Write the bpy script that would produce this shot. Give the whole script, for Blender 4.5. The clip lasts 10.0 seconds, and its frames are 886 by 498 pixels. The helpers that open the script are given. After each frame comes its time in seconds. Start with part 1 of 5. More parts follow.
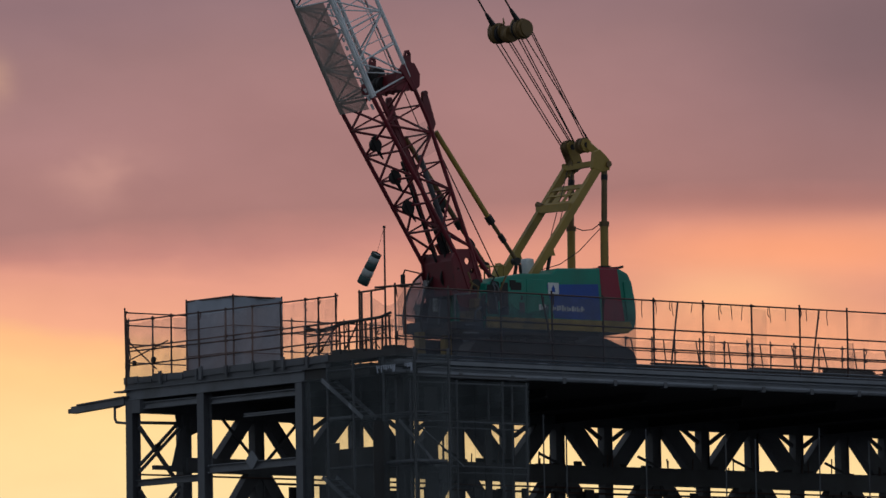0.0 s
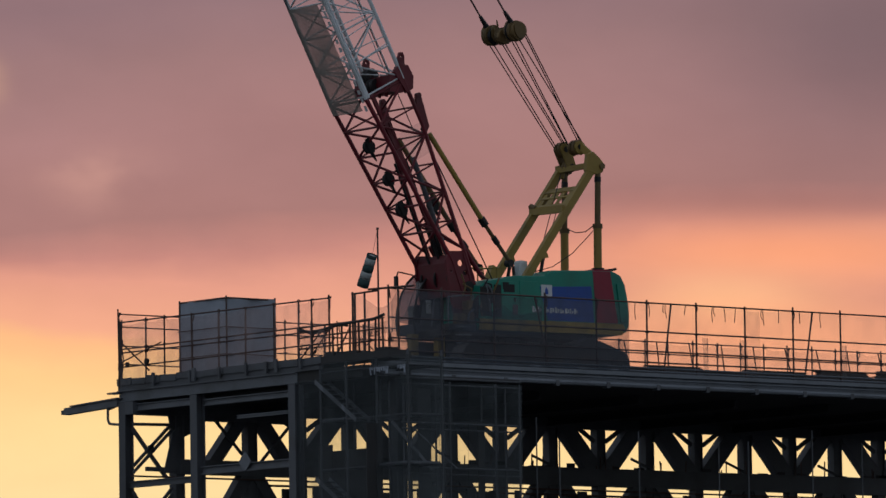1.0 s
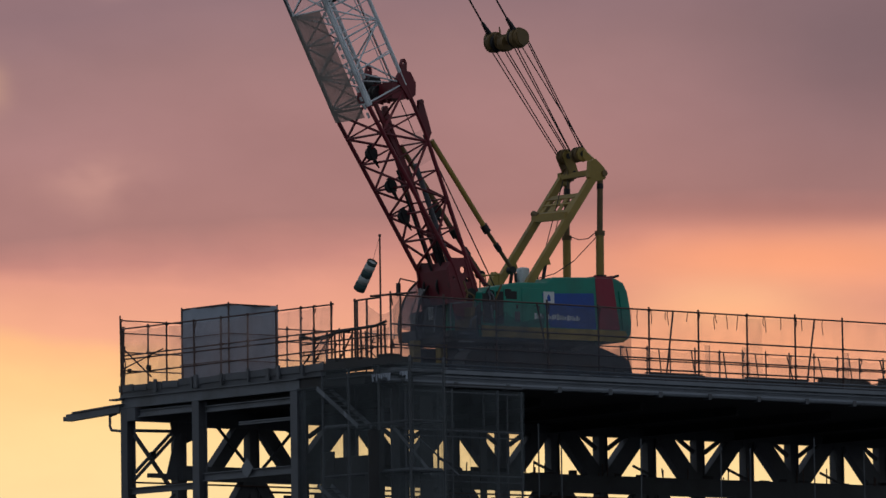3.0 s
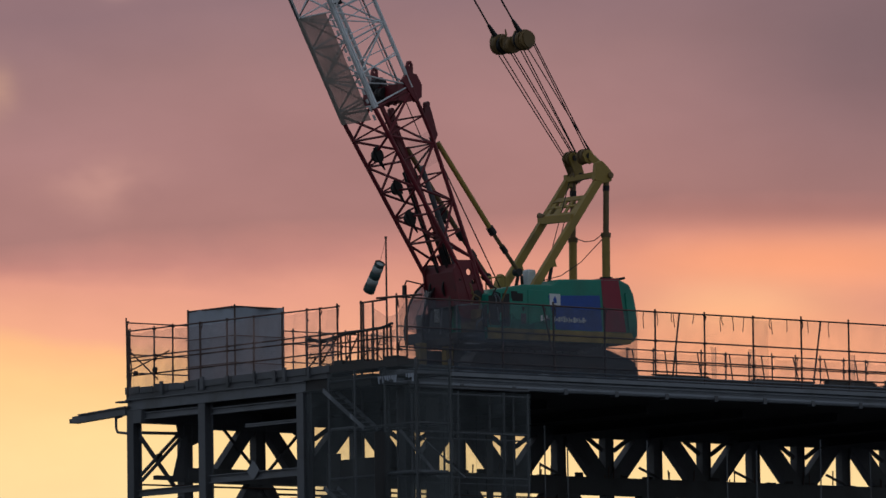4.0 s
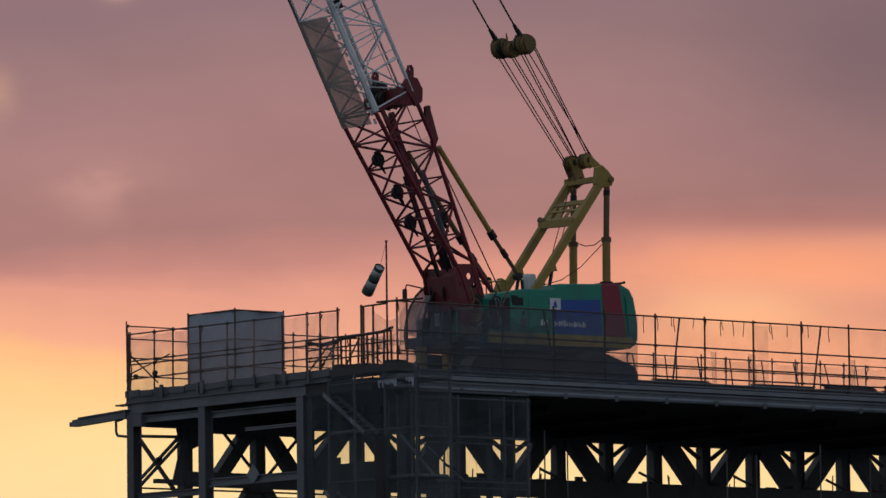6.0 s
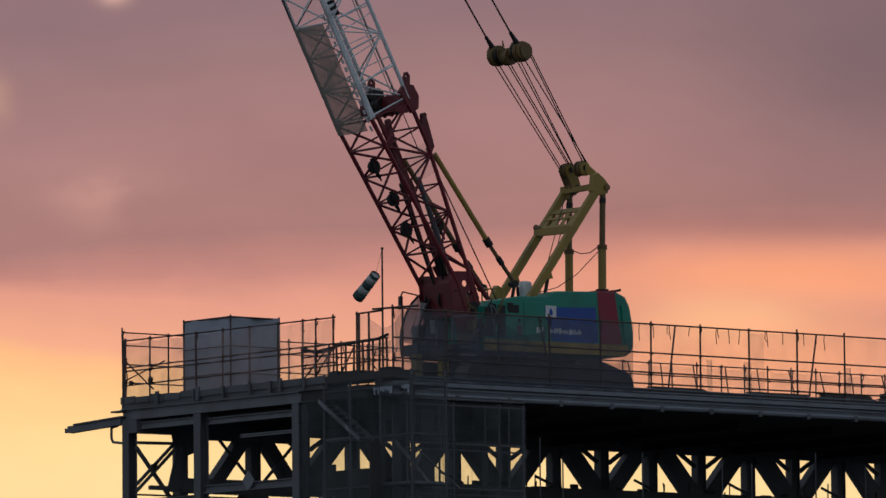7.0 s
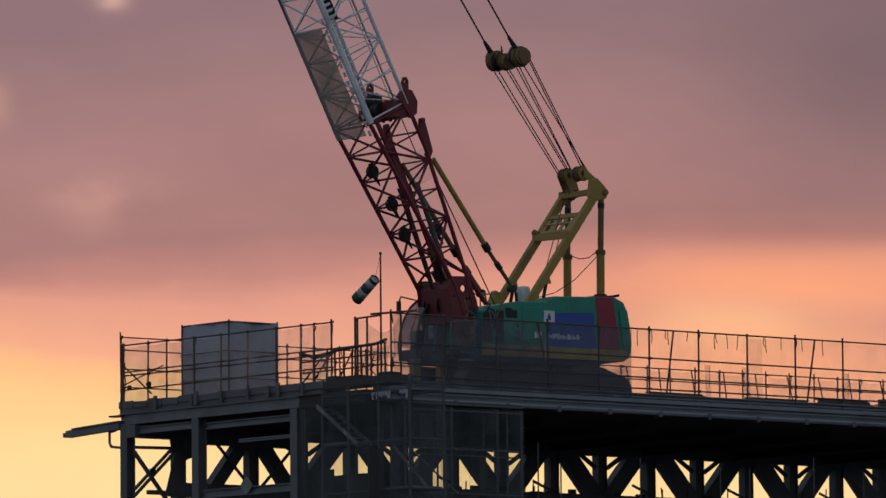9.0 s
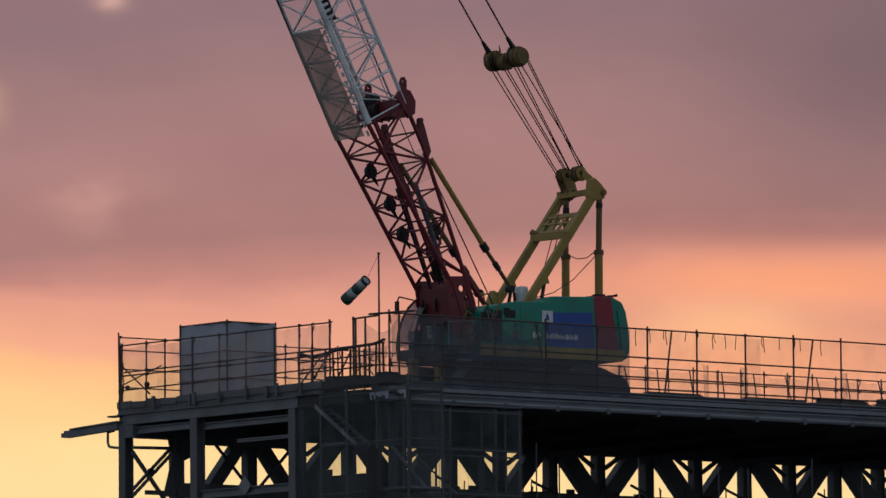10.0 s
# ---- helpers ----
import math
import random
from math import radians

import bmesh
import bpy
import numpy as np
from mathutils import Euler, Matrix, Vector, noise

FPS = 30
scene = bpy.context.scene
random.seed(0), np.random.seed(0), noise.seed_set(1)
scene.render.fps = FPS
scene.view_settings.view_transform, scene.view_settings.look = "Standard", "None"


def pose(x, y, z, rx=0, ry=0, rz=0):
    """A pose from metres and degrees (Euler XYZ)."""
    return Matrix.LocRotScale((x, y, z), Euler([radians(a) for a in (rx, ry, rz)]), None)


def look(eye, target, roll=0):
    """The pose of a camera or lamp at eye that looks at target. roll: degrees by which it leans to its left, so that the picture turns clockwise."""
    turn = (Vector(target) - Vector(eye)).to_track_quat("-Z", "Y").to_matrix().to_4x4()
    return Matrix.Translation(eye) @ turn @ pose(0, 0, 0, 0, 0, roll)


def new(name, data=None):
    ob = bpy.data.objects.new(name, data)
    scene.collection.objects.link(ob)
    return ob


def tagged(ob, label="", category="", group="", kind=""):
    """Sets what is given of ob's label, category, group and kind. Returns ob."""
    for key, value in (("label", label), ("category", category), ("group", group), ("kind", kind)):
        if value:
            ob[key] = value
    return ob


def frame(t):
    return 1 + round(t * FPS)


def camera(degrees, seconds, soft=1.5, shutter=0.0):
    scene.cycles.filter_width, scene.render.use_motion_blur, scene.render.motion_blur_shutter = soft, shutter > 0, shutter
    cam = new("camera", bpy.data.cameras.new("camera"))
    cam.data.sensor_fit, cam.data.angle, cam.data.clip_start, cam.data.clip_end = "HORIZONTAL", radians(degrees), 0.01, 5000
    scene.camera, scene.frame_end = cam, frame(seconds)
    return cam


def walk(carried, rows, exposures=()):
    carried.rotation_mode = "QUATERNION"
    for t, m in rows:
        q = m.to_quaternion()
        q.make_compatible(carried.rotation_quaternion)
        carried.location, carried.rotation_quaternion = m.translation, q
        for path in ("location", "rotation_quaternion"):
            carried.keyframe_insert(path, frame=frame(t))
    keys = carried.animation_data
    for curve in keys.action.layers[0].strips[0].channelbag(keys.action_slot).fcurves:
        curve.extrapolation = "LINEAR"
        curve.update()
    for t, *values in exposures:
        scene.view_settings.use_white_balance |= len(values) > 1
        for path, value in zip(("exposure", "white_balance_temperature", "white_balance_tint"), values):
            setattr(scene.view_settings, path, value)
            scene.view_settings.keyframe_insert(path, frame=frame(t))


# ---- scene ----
# The camera stands in one place, 220 m from the steel frame, hand-held with a long lens.
EYE = (-138.451, -170.972, 1.70)
# seconds, yaw, pitch, roll
TURNS = [
    (0, -39.6949, 5.4241, -0.9500),
    (0.5, -39.7357, 5.4139, -0.9799),
    (1, -39.7576, 5.4412, -0.8688),
    (1.5, -39.7562, 5.4928, -0.8254),
    (2, -39.7286, 5.5346, -0.8175),
    (2.5, -39.7525, 5.5176, -0.7957),
    (2.7, -39.7525, 5.5016, -0.8000),
    (3.8, -39.6862, 5.5246, -0.8120),
    (4, -39.6809, 5.5246, -0.8151),
    (4.5, -39.6306, 5.5847, -0.7562),
    (5, -39.6297, 5.5821, -0.6778),
    (5.5, -39.6235, 5.5535, -0.7507),
    (5.7, -39.6395, 5.5535, -0.7300),
    (6.8, -39.7280, 5.6130, -0.5700),
    (7, -39.7175, 5.6288, -0.5522),
    (7.5, -39.7379, 5.6666, -0.5319),
    (8, -39.7420, 5.7108, -0.4781),
    (8.5, -39.7162, 5.6978, -0.4327),
    (9, -39.7331, 5.6748, -0.4839),
    (9.5, -39.7559, 5.6585, -0.5253),
    (10, -39.7499, 5.6753, -0.5064),
]

cam = camera(8.2, 10.0, soft=1.5)
walk(cam, [(t, pose(*EYE, 90 + p, 0, y) @ pose(0, 0, 0, 0, 0, r)) for t, y, p, r in TURNS])

# ---- light: dusk, the sun low behind cloud beyond the building ----
DECK = 18.6
SUN_AZIMUTH = radians(43)
world = bpy.data.worlds.new("dusk")
scene.world = world
world.use_nodes = True
wn = world.node_tree.nodes
sky = wn.new("ShaderNodeTexSky")
sky.sky_type, sky.sun_disc = "NISHITA", False
sky.sun_elevation, sky.sun_rotation = radians(3.0), SUN_AZIMUTH
sky.air_density, sky.dust_density, sky.ozone_density = 1.0, 2.5, 1.5
# thin mauve cloud all over, the sky glowing through it
wl = world.node_tree.links
cloud, cloud_ramp, veil = wn.new("ShaderNodeTexNoise"), wn.new("ShaderNodeValToRGB"), wn.new("ShaderNodeMix")
cloud.inputs["Scale"].default_value, cloud.inputs["Detail"].default_value = 2.2, 5.0
cloud_ramp.color_ramp.elements[0].color = (1.32, 1.50, 1.80, 1)
cloud_ramp.color_ramp.elements[1].color = (2.75, 3.0, 3.45, 1)
veil.data_type = "RGBA"
veil.inputs[0].default_value = 0.6
wl.new(cloud.outputs["Fac"], cloud_ramp.inputs[0])
wl.new(sky.outputs["Color"], veil.inputs[6])
wl.new(cloud_ramp.outputs[0], veil.inputs[7])
wl.new(veil.outputs[2], wn["Background"].inputs["Color"])
wn["Background"].inputs["Strength"].default_value = 0.155
sun = new("sun", bpy.data.lights.new("sun", "SUN"))
sun.data.energy, sun.data.angle, sun.data.color = 0.5, radians(12), (1.0, 0.62, 0.38)
sun.matrix_basis = look((0, 0, 0), (-math.sin(SUN_AZIMUTH), -math.cos(SUN_AZIMUTH), -0.07))


# ---- materials ----
def srgb(r, g, b):
    return tuple((c / 255 / 12.92 if c <= 10 else ((c / 255 + 0.055) / 1.055) ** 2.4) for c in (r, g, b)) + (1.0,)


def material(name, base, rough=0.6, metal=0.0, vary=0.25, stain=0.35, grain=9.0, bump=0.15, dirt=(0.05, 0.045, 0.04)):
    """Paint or metal with broad stains, fine grain, a touch of relief, and a change from piece to piece."""
    m = bpy.data.materials.new(name)
    m.use_nodes = True
    n, l = m.node_tree.nodes, m.node_tree.links
    b = n["Principled BSDF"]
    b.inputs["Metallic"].default_value = metal
    tc = n.new("ShaderNodeTexCoord")
    big, fine = n.new("ShaderNodeTexNoise"), n.new("ShaderNodeTexNoise")
    big.inputs["Scale"].default_value, big.inputs["Detail"].default_value = 0.9, 5.0
    fine.inputs["Scale"].default_value, fine.inputs["Detail"].default_value = grain, 4.0
    for t in (big, fine):
        l.new(tc.outputs["Object"], t.inputs["Vector"])
    info = n.new("ShaderNodeObjectInfo")
    ramp = n.new("ShaderNodeMapRange")
    ramp.inputs[1].default_value, ramp.inputs[2].default_value = 0.48, 0.75
    ramp.inputs[3].default_value, ramp.inputs[4].default_value = 0.0, stain
    l.new(big.outputs["Fac"], ramp.inputs[0])
    mix = n.new("ShaderNodeMix")
    mix.data_type = "RGBA"
    mix.inputs[6].default_value, mix.inputs[7].default_value = (*base, 1), (*dirt, 1)
    l.new(ramp.outputs[0], mix.inputs[0])
    val = n.new("ShaderNodeMath")
    val.operation = "MULTIPLY_ADD"
    val.inputs[1].default_value, val.inputs[2].default_value = vary, 1 - vary * 0.75
    add = n.new("ShaderNodeMath")
    add.operation = "ADD"
    l.new(fine.outputs["Fac"], add.inputs[0])
    l.new(info.outputs["Random"], add.inputs[1])
    l.new(add.outputs[0], val.inputs[0])
    hsv = n.new("ShaderNodeHueSaturation")
    l.new(mix.outputs[2], hsv.inputs["Color"])
    l.new(val.outputs[0], hsv.inputs["Value"])
    l.new(hsv.outputs["Color"], b.inputs["Base Color"])
    rr = n.new("ShaderNodeMapRange")
    rr.inputs[3].default_value, rr.inputs[4].default_value = max(0.05, rough - 0.12), min(1.0, rough + 0.15)
    l.new(fine.outputs["Fac"], rr.inputs[0])
    l.new(rr.outputs[0], b.inputs["Roughness"])
    if bump:
        bp = n.new("ShaderNodeBump")
        bp.inputs["Strength"].default_value, bp.inputs["Distance"].default_value = bump, 0.01
        l.new(fine.outputs["Fac"], bp.inputs["Height"])
        l.new(bp.outputs[0], b.inputs["Normal"])
    return m


def netting(name, base, cover, uneven=0.35):
    """Woven safety net: threads with holes between, uneven folds."""
    m = bpy.data.materials.new(name)
    m.use_nodes = True
    n, l = m.node_tree.nodes, m.node_tree.links
    b = n["Principled BSDF"]
    b.inputs["Roughness"].default_value = 0.9
    tc, noi = n.new("ShaderNodeTexCoord"), n.new("ShaderNodeTexNoise")
    noi.inputs["Scale"].default_value, noi.inputs["Detail"].default_value = 1.1, 6.0
    l.new(tc.outputs["Object"], noi.inputs["Vector"])
    a = n.new("ShaderNodeMapRange")
    a.inputs[1].default_value, a.inputs[2].default_value = 0.3, 0.7
    a.inputs[3].default_value, a.inputs[4].default_value = cover * (1 - uneven), min(1.0, cover * (1 + uneven))
    l.new(noi.outputs["Fac"], a.inputs[0])
    l.new(a.outputs[0], b.inputs["Alpha"])
    ramp = n.new("ShaderNodeValToRGB")
    ramp.color_ramp.elements[0].color = (*[c * 0.75 for c in base], 1)
    ramp.color_ramp.elements[1].color = (*[min(1, c * 1.2) for c in base], 1)
    l.new(noi.outputs["Fac"], ramp.inputs[0])
    l.new(ramp.outputs[0], b.inputs["Base Color"])
    return m


STEEL = material("dark_primer_steel", (0.10, 0.105, 0.12), 0.55, 0.0, 0.35, 0.5)
STEEL_PALE = material("grey_primer_steel", (0.165, 0.175, 0.20), 0.5, 0.0, 0.3, 0.45)
DECKING = material("deck_plate", (0.055, 0.053, 0.055), 0.8, 0.0, 0.3, 0.5)
GALV = material("galvanised_edge", (0.18, 0.195, 0.225), 0.45, 0.3, 0.35, 0.45)
PIPE = material("scaffold_pipe", (0.10, 0.062, 0.056), 0.6, 0.2, 0.4, 0.6, dirt=(0.07, 0.03, 0.02))
SHEET = material("grey_tarpaulin", (0.35, 0.38, 0.45), 0.7, 0.0, 0.25, 0.3, 4.0, 0.4, dirt=(0.2, 0.2, 0.22))
RED = material("red_boom_paint", (0.155, 0.012, 0.022), 0.45, 0.0, 0.35, 0.4)
SILVER = material("silver_boom_paint", (0.72, 0.74, 0.77), 0.42, 0.1, 0.3, 0.3)
YELLOW = material("yellow_gantry_paint", (0.34, 0.225, 0.05), 0.5, 0.0, 0.3, 0.45)
OCHRE = material("greasy_ochre_paint", (0.17, 0.105, 0.04), 0.55, 0.0, 0.5, 0.7)
BLACK = material("greased_steel", (0.025, 0.023, 0.025), 0.5, 0.3, 0.4, 0.3)
GREEN = material("green_house_paint", (0.012, 0.25, 0.18), 0.38, 0.0, 0.2, 0.25)
BLUE = material("blue_house_paint", (0.015, 0.085, 0.42), 0.38, 0.0, 0.2, 0.2)
CRIMSON = material("red_house_paint", (0.30, 0.018, 0.045), 0.38, 0.0, 0.2, 0.2)
WHITE = material("white_paint", (0.75, 0.76, 0.78), 0.5, 0.0, 0.15, 0.15)
CAB_PAINT = material("cab_paint", (0.24, 0.26, 0.31), 0.4, 0.0, 0.2, 0.25)
CLOTH_WHITE = material("windsock_white", (0.42, 0.45, 0.45), 0.8, 0.0, 0.2, 0.2)
CLOTH_GREEN = material("windsock_green", (0.045, 0.085, 0.085), 0.8, 0.0, 0.2, 0.2)
GROUND = material("asphalt", (0.05, 0.05, 0.052), 0.9, 0.0, 0.3, 0.4, 2.0, 0.3)
NET_FENCE = netting("fence_net", (0.46, 0.38, 0.37), 0.15)
NET_DARK = netting("scaffold_net", (0.105, 0.12, 0.13), 0.38)
NET_VEIL = netting("worn_net", (0.072, 0.09, 0.12), 0.40)
# the end net's pink is sunset light through it, put into its colour
NET_END = netting("pink_lit_net", (0.60, 0.42, 0.40), 0.26)
NET_PALE = netting("pale_net", (0.36, 0.33, 0.33), 0.30)
NET_BOOM = netting("boom_net", (0.36, 0.32, 0.285), 0.85, 0.12)
GLASS = bpy.data.materials.new("cab_glass")
GLASS.use_nodes = True
gn, gk = GLASS.node_tree.nodes, GLASS.node_tree.links
pane, shine, both = gn.new("ShaderNodeBsdfTransparent"), gn.new("ShaderNodeBsdfGlossy"), gn.new("ShaderNodeMixShader")
pane.inputs["Color"].default_value = (0.45, 0.46, 0.54, 1)
shine.inputs["Roughness"].default_value = 0.06
both.inputs[0].default_value = 0.14
gk.new(pane.outputs[0], both.inputs[1])
gk.new(shine.outputs[0], both.inputs[2])
gk.new(both.outputs[0], gn["Material Output"].inputs["Surface"])


# ---- mesh helpers ----
class Geo:
    """Collects vertices and faces for one mesh."""

    def __init__(self):
        self.v, self.f = [], []

    def add(self, verts, faces):
        k = len(self.v)
        self.v += [tuple(p) for p in verts]
        self.f += [tuple(i + k for i in face) for face in faces]
        return self

    def tube(self, a, b, r, sides=8, r2=None):
        a, b = Vector(a), Vector(b)
        ax = (b - a).normalized()
        u = ax.orthogonal().normalized()
        w = ax.cross(u)
        r2 = r if r2 is None else r2
        ring = [u * math.cos(2 * math.pi * i / sides) + w * math.sin(2 * math.pi * i / sides) for i in range(sides)]
        vs = [a + d * r for d in ring] + [b + d * r2 for d in ring]
        fs = [(i, (i + 1) % sides, (i + 1) % sides + sides, i + sides) for i in range(sides)]
        return self.add(vs, fs + [tuple(range(sides))[::-1], tuple(range(sides, 2 * sides))])

    def path(self, pts, r, sides=6):
        for a, b in zip(pts, pts[1:]):
            self.tube(a, b, r, sides)
        return self

    def prism(self, profile, y0, y1):
        """An x, z outline (anticlockwise or not) drawn out along y."""
        n = len(profile)
        vs = [(x, y0, z) for x, z in profile] + [(x, y1, z) for x, z in profile]
        fs = [(i, (i + 1) % n, (i + 1) % n + n, i + n) for i in range(n)]
        return self.add(vs, fs + [tuple(range(n))[::-1], tuple(range(n, 2 * n))])

    def box(self, x0, x1, y0, y1, z0, z1):
        return self.prism([(x0, z0), (x1, z0), (x1, z1), (x0, z1)], y0, y1)

    def section(self, a, b, outline, up=(0, 0, 1)):
        """A closed outline swept from a to b; outline's first axis is sideways, its second towards up."""
        a, b = Vector(a), Vector(b)
        ax = (b - a).normalized()
        s = ax.cross(Vector(up)).normalized()
        t = s.cross(ax)
        n = len(outline)
        vs = [p + s * x + t * y for p in (a, b) for x, y in outline]
        fs = [(i, (i + 1) % n, (i + 1) % n + n, i + n) for i in range(n)]
        return self.add(vs, fs + [tuple(range(n))[::-1], tuple(range(n, 2 * n))])

    def ibeam(self, a, b, w, h, tf=0.03, tw=0.02, up=(0, 0, 1)):
        w2, h2, t = w / 2, h / 2, tw / 2
        o = [(-w2, -h2), (w2, -h2), (w2, -h2 + tf), (t, -h2 + tf), (t, h2 - tf), (w2, h2 - tf), (w2, h2), (-w2, h2), (-w2, h2 - tf), (-t, h2 - tf), (-t, -h2 + tf), (-w2, -h2 + tf)]
        return self.section(a, b, o, up)

    def bar(self, a, b, w, h, up=(0, 0, 1)):
        return self.section(a, b, [(-w / 2, -h / 2), (w / 2, -h / 2), (w / 2, h / 2), (-w / 2, h / 2)], up)

    def sheave(self, c, axis, r, width, sides=20):
        """A grooved pulley wheel."""
        c, ax = Vector(c), Vector(axis).normalized()
        u = ax.orthogonal().normalized()
        w = ax.cross(u)
        prof = [(-width / 2, r * 0.25), (-width / 2, r), (-width / 4, r), (0, r * 0.86), (width / 4, r), (width / 2, r), (width / 2, r * 0.25)]
        vs = [c + ax * d + (u * math.cos(2 * math.pi * i / sides) + w * math.sin(2 * math.pi * i / sides)) * q for i in range(sides) for d, q in prof]
        m = len(prof)
        fs = [(i * m + j, i * m + (j + 1) % m, ((i + 1) % sides) * m + (j + 1) % m, ((i + 1) % sides) * m + j) for i in range(sides) for j in range(m)]
        return self.add(vs, fs)

    def mesh(self, name, mat, bevel=0.0, smooth=False):
        me = bpy.data.meshes.new(name)
        me.from_pydata(self.v, [], self.f)
        bm = bmesh.new()
        bm.from_mesh(me)
        bmesh.ops.recalc_face_normals(bm, faces=bm.faces)
        if bevel:
            bmesh.ops.bevel(bm, geom=[e for e in bm.edges if len(e.link_faces) == 2 and e.calc_face_angle() > 0.5], offset=bevel, segments=2, profile=0.6, affect="EDGES")
        for f in bm.faces:
            f.smooth = smooth
        bm.to_mesh(me)
        bm.free()
        me.materials.append(mat)
        return me


def part(name, geo, mat, parent=None, label="", bevel=0.0, smooth=False):
    ob = new(name, geo.mesh(name, mat, bevel, smooth))
    ob.parent = parent
    return tagged(ob, label)


def thing(name, label, category, at=None, group="", kind=""):
    ob = new(name)
    ob.matrix_basis = at or Matrix()
    return tagged(ob, label, category, group, kind)


def piece(name, mesh, parent, at):
    ob = new(name, mesh)
    ob.parent, ob.matrix_basis = parent, at
    return ob


# ---- sky beyond: a far sheet of sunset cloud ----
def cloud_sheet():
    m = bpy.data.materials.new("sunset_cloud")
    m.use_nodes = True
    n, l = m.node_tree.nodes, m.node_tree.links
    n.remove(n["Principled BSDF"])
    em = n.new("ShaderNodeEmission")
    l.new(em.outputs[0], n["Material Output"].inputs["Surface"])
    tc, sep = n.new("ShaderNodeTexCoord"), n.new("ShaderNodeSeparateXYZ")
    l.new(tc.outputs["Object"], sep.inputs[0])

    def math_node(op, *vals):
        k = n.new("ShaderNodeMath")
        k.operation = op
        for i, v in enumerate(vals):
            if isinstance(v, (int, float)):
                k.inputs[i].default_value = v
            else:
                l.new(v, k.inputs[i])
        return k.outputs[0]

    def streaks(sx, sy, detail, off):
        mp, no = n.new("ShaderNodeMapping"), n.new("ShaderNodeTexNoise")
        mp.inputs["Scale"].default_value, mp.inputs["Location"].default_value = (sx, sy, 1), (off, off * 0.7, 0)
        no.inputs["Scale"].default_value, no.inputs["Detail"].default_value, no.inputs["Roughness"].default_value = 1.0, detail, 0.5
        l.new(tc.outputs["Object"], mp.inputs[0])
        l.new(mp.outputs[0], no.inputs["Vector"])
        return no.outputs["Fac"]

    def blob(x, y, rx, ry):
        dx = math_node("DIVIDE", math_node("SUBTRACT", sep.outputs[0], x), rx)
        dy = math_node("DIVIDE", math_node("SUBTRACT", sep.outputs[1], y), ry)
        d = math_node("ADD", math_node("MULTIPLY", dx, dx), math_node("MULTIPLY", dy, dy))
        return math_node("POWER", 2.718, math_node("MULTIPLY", d, -1.0))

    def mixed(fac, a, b):
        k = n.new("ShaderNodeMix")
        k.data_type = "RGBA"
        l.new(fac, k.inputs[0])
        for i, v in ((6, a), (7, b)):
            if isinstance(v, tuple):
                k.inputs[i].default_value = v
            else:
                l.new(v, k.inputs[i])
        return k.outputs[2]

    wave = math_node("MULTIPLY", math_node("SUBTRACT", streaks(0.007, 0.016, 4, 3.0), 0.5), 26.0)
    fine = math_node("MULTIPLY", math_node("SUBTRACT", streaks(0.03, 0.06, 5, 9.0), 0.5), 7.0)
    # the cloud bank's lower edge climbs to the right, the bands under it lie level
    high = n.new("ShaderNodeMapRange")
    high.interpolation_type = "SMOOTHSTEP"
    high.inputs[1].default_value, high.inputs[2].default_value = -30.0, 5.0
    high.inputs[3].default_value, high.inputs[4].default_value = 0.0, 1.0
    l.new(sep.outputs[1], high.inputs[0])
    tilt = math_node("MULTIPLY", math_node("MULTIPLY", sep.outputs[0], -0.062), high.outputs[0])
    sink = math_node("MULTIPLY", math_node("MULTIPLY", math_node("ADD", sep.outputs[0], 190.0), 0.085), math_node("SUBTRACT", 1.0, high.outputs[0]))
    floor_in = n.new("ShaderNodeMapRange")
    floor_in.inputs[1].default_value, floor_in.inputs[2].default_value = -100.0, -62.0
    l.new(sep.outputs[1], floor_in.inputs[0])
    tilt = math_node("ADD", tilt, math_node("MULTIPLY", sink, floor_in.outputs[0]))
    h = math_node("ADD", math_node("ADD", sep.outputs[1], tilt), math_node("ADD", wave, fine))
    t = math_node("DIVIDE", math_node("ADD", h, 130.0), 260.0)
    ramp = n.new("ShaderNodeValToRGB")
    stops = [(-130, (255, 223, 162)), (-88, (255, 217, 152)), (-62, (255, 204, 140)), (-44, (252, 188, 134)), (-34, (244, 172, 138)), (-8, (228, 157, 135)),
             (5, (199, 137, 126)), (22, (170, 123, 118)), (66, (171, 127, 125)), (100, (158, 121, 121)), (130, (146, 115, 119))]
    el = ramp.color_ramp.elements
    el[0].position, el[0].color = 0.0, srgb(*stops[0][1])
    el[1].position, el[1].color = 1.0, srgb(*stops[-1][1])
    for v, c in stops[1:-1]:
        e = el.new((v + 130) / 260)
        e.color = srgb(*c)
    l.new(t, ramp.inputs[0])
    col = ramp.outputs["Color"]
    torn = n.new("ShaderNodeMapRange")
    torn.interpolation_type = "SMOOTHSTEP"
    torn.inputs[1].default_value, torn.inputs[2].default_value = 0.25, 0.75
    l.new(streaks(0.022, 0.032, 3, 31.0), torn.inputs[0])
    wisp = torn.outputs[0]
    col = mixed(math_node("MULTIPLY", blob(182, 24, 110, 8), 0.5), col, srgb(156, 108, 104))
    col = mixed(math_node("MULTIPLY", blob(175, -1, 100, 15), 0.85), col, srgb(253, 163, 120))
    col = mixed(math_node("MULTIPLY", blob(142, -25, 42, 14), 0.85), col, srgb(255, 197, 147))
    col = mixed(math_node("MULTIPLY", blob(155, -42, 110, 26), 0.85), col, srgb(255, 173, 128))
    col = mixed(math_node("MULTIPLY", blob(210, 105, 90, 64), 0.72), col, srgb(112, 94, 100))
    col = mixed(math_node("MULTIPLY", blob(-55, 55, 75, 26), 0.35), col, srgb(157, 116, 114))
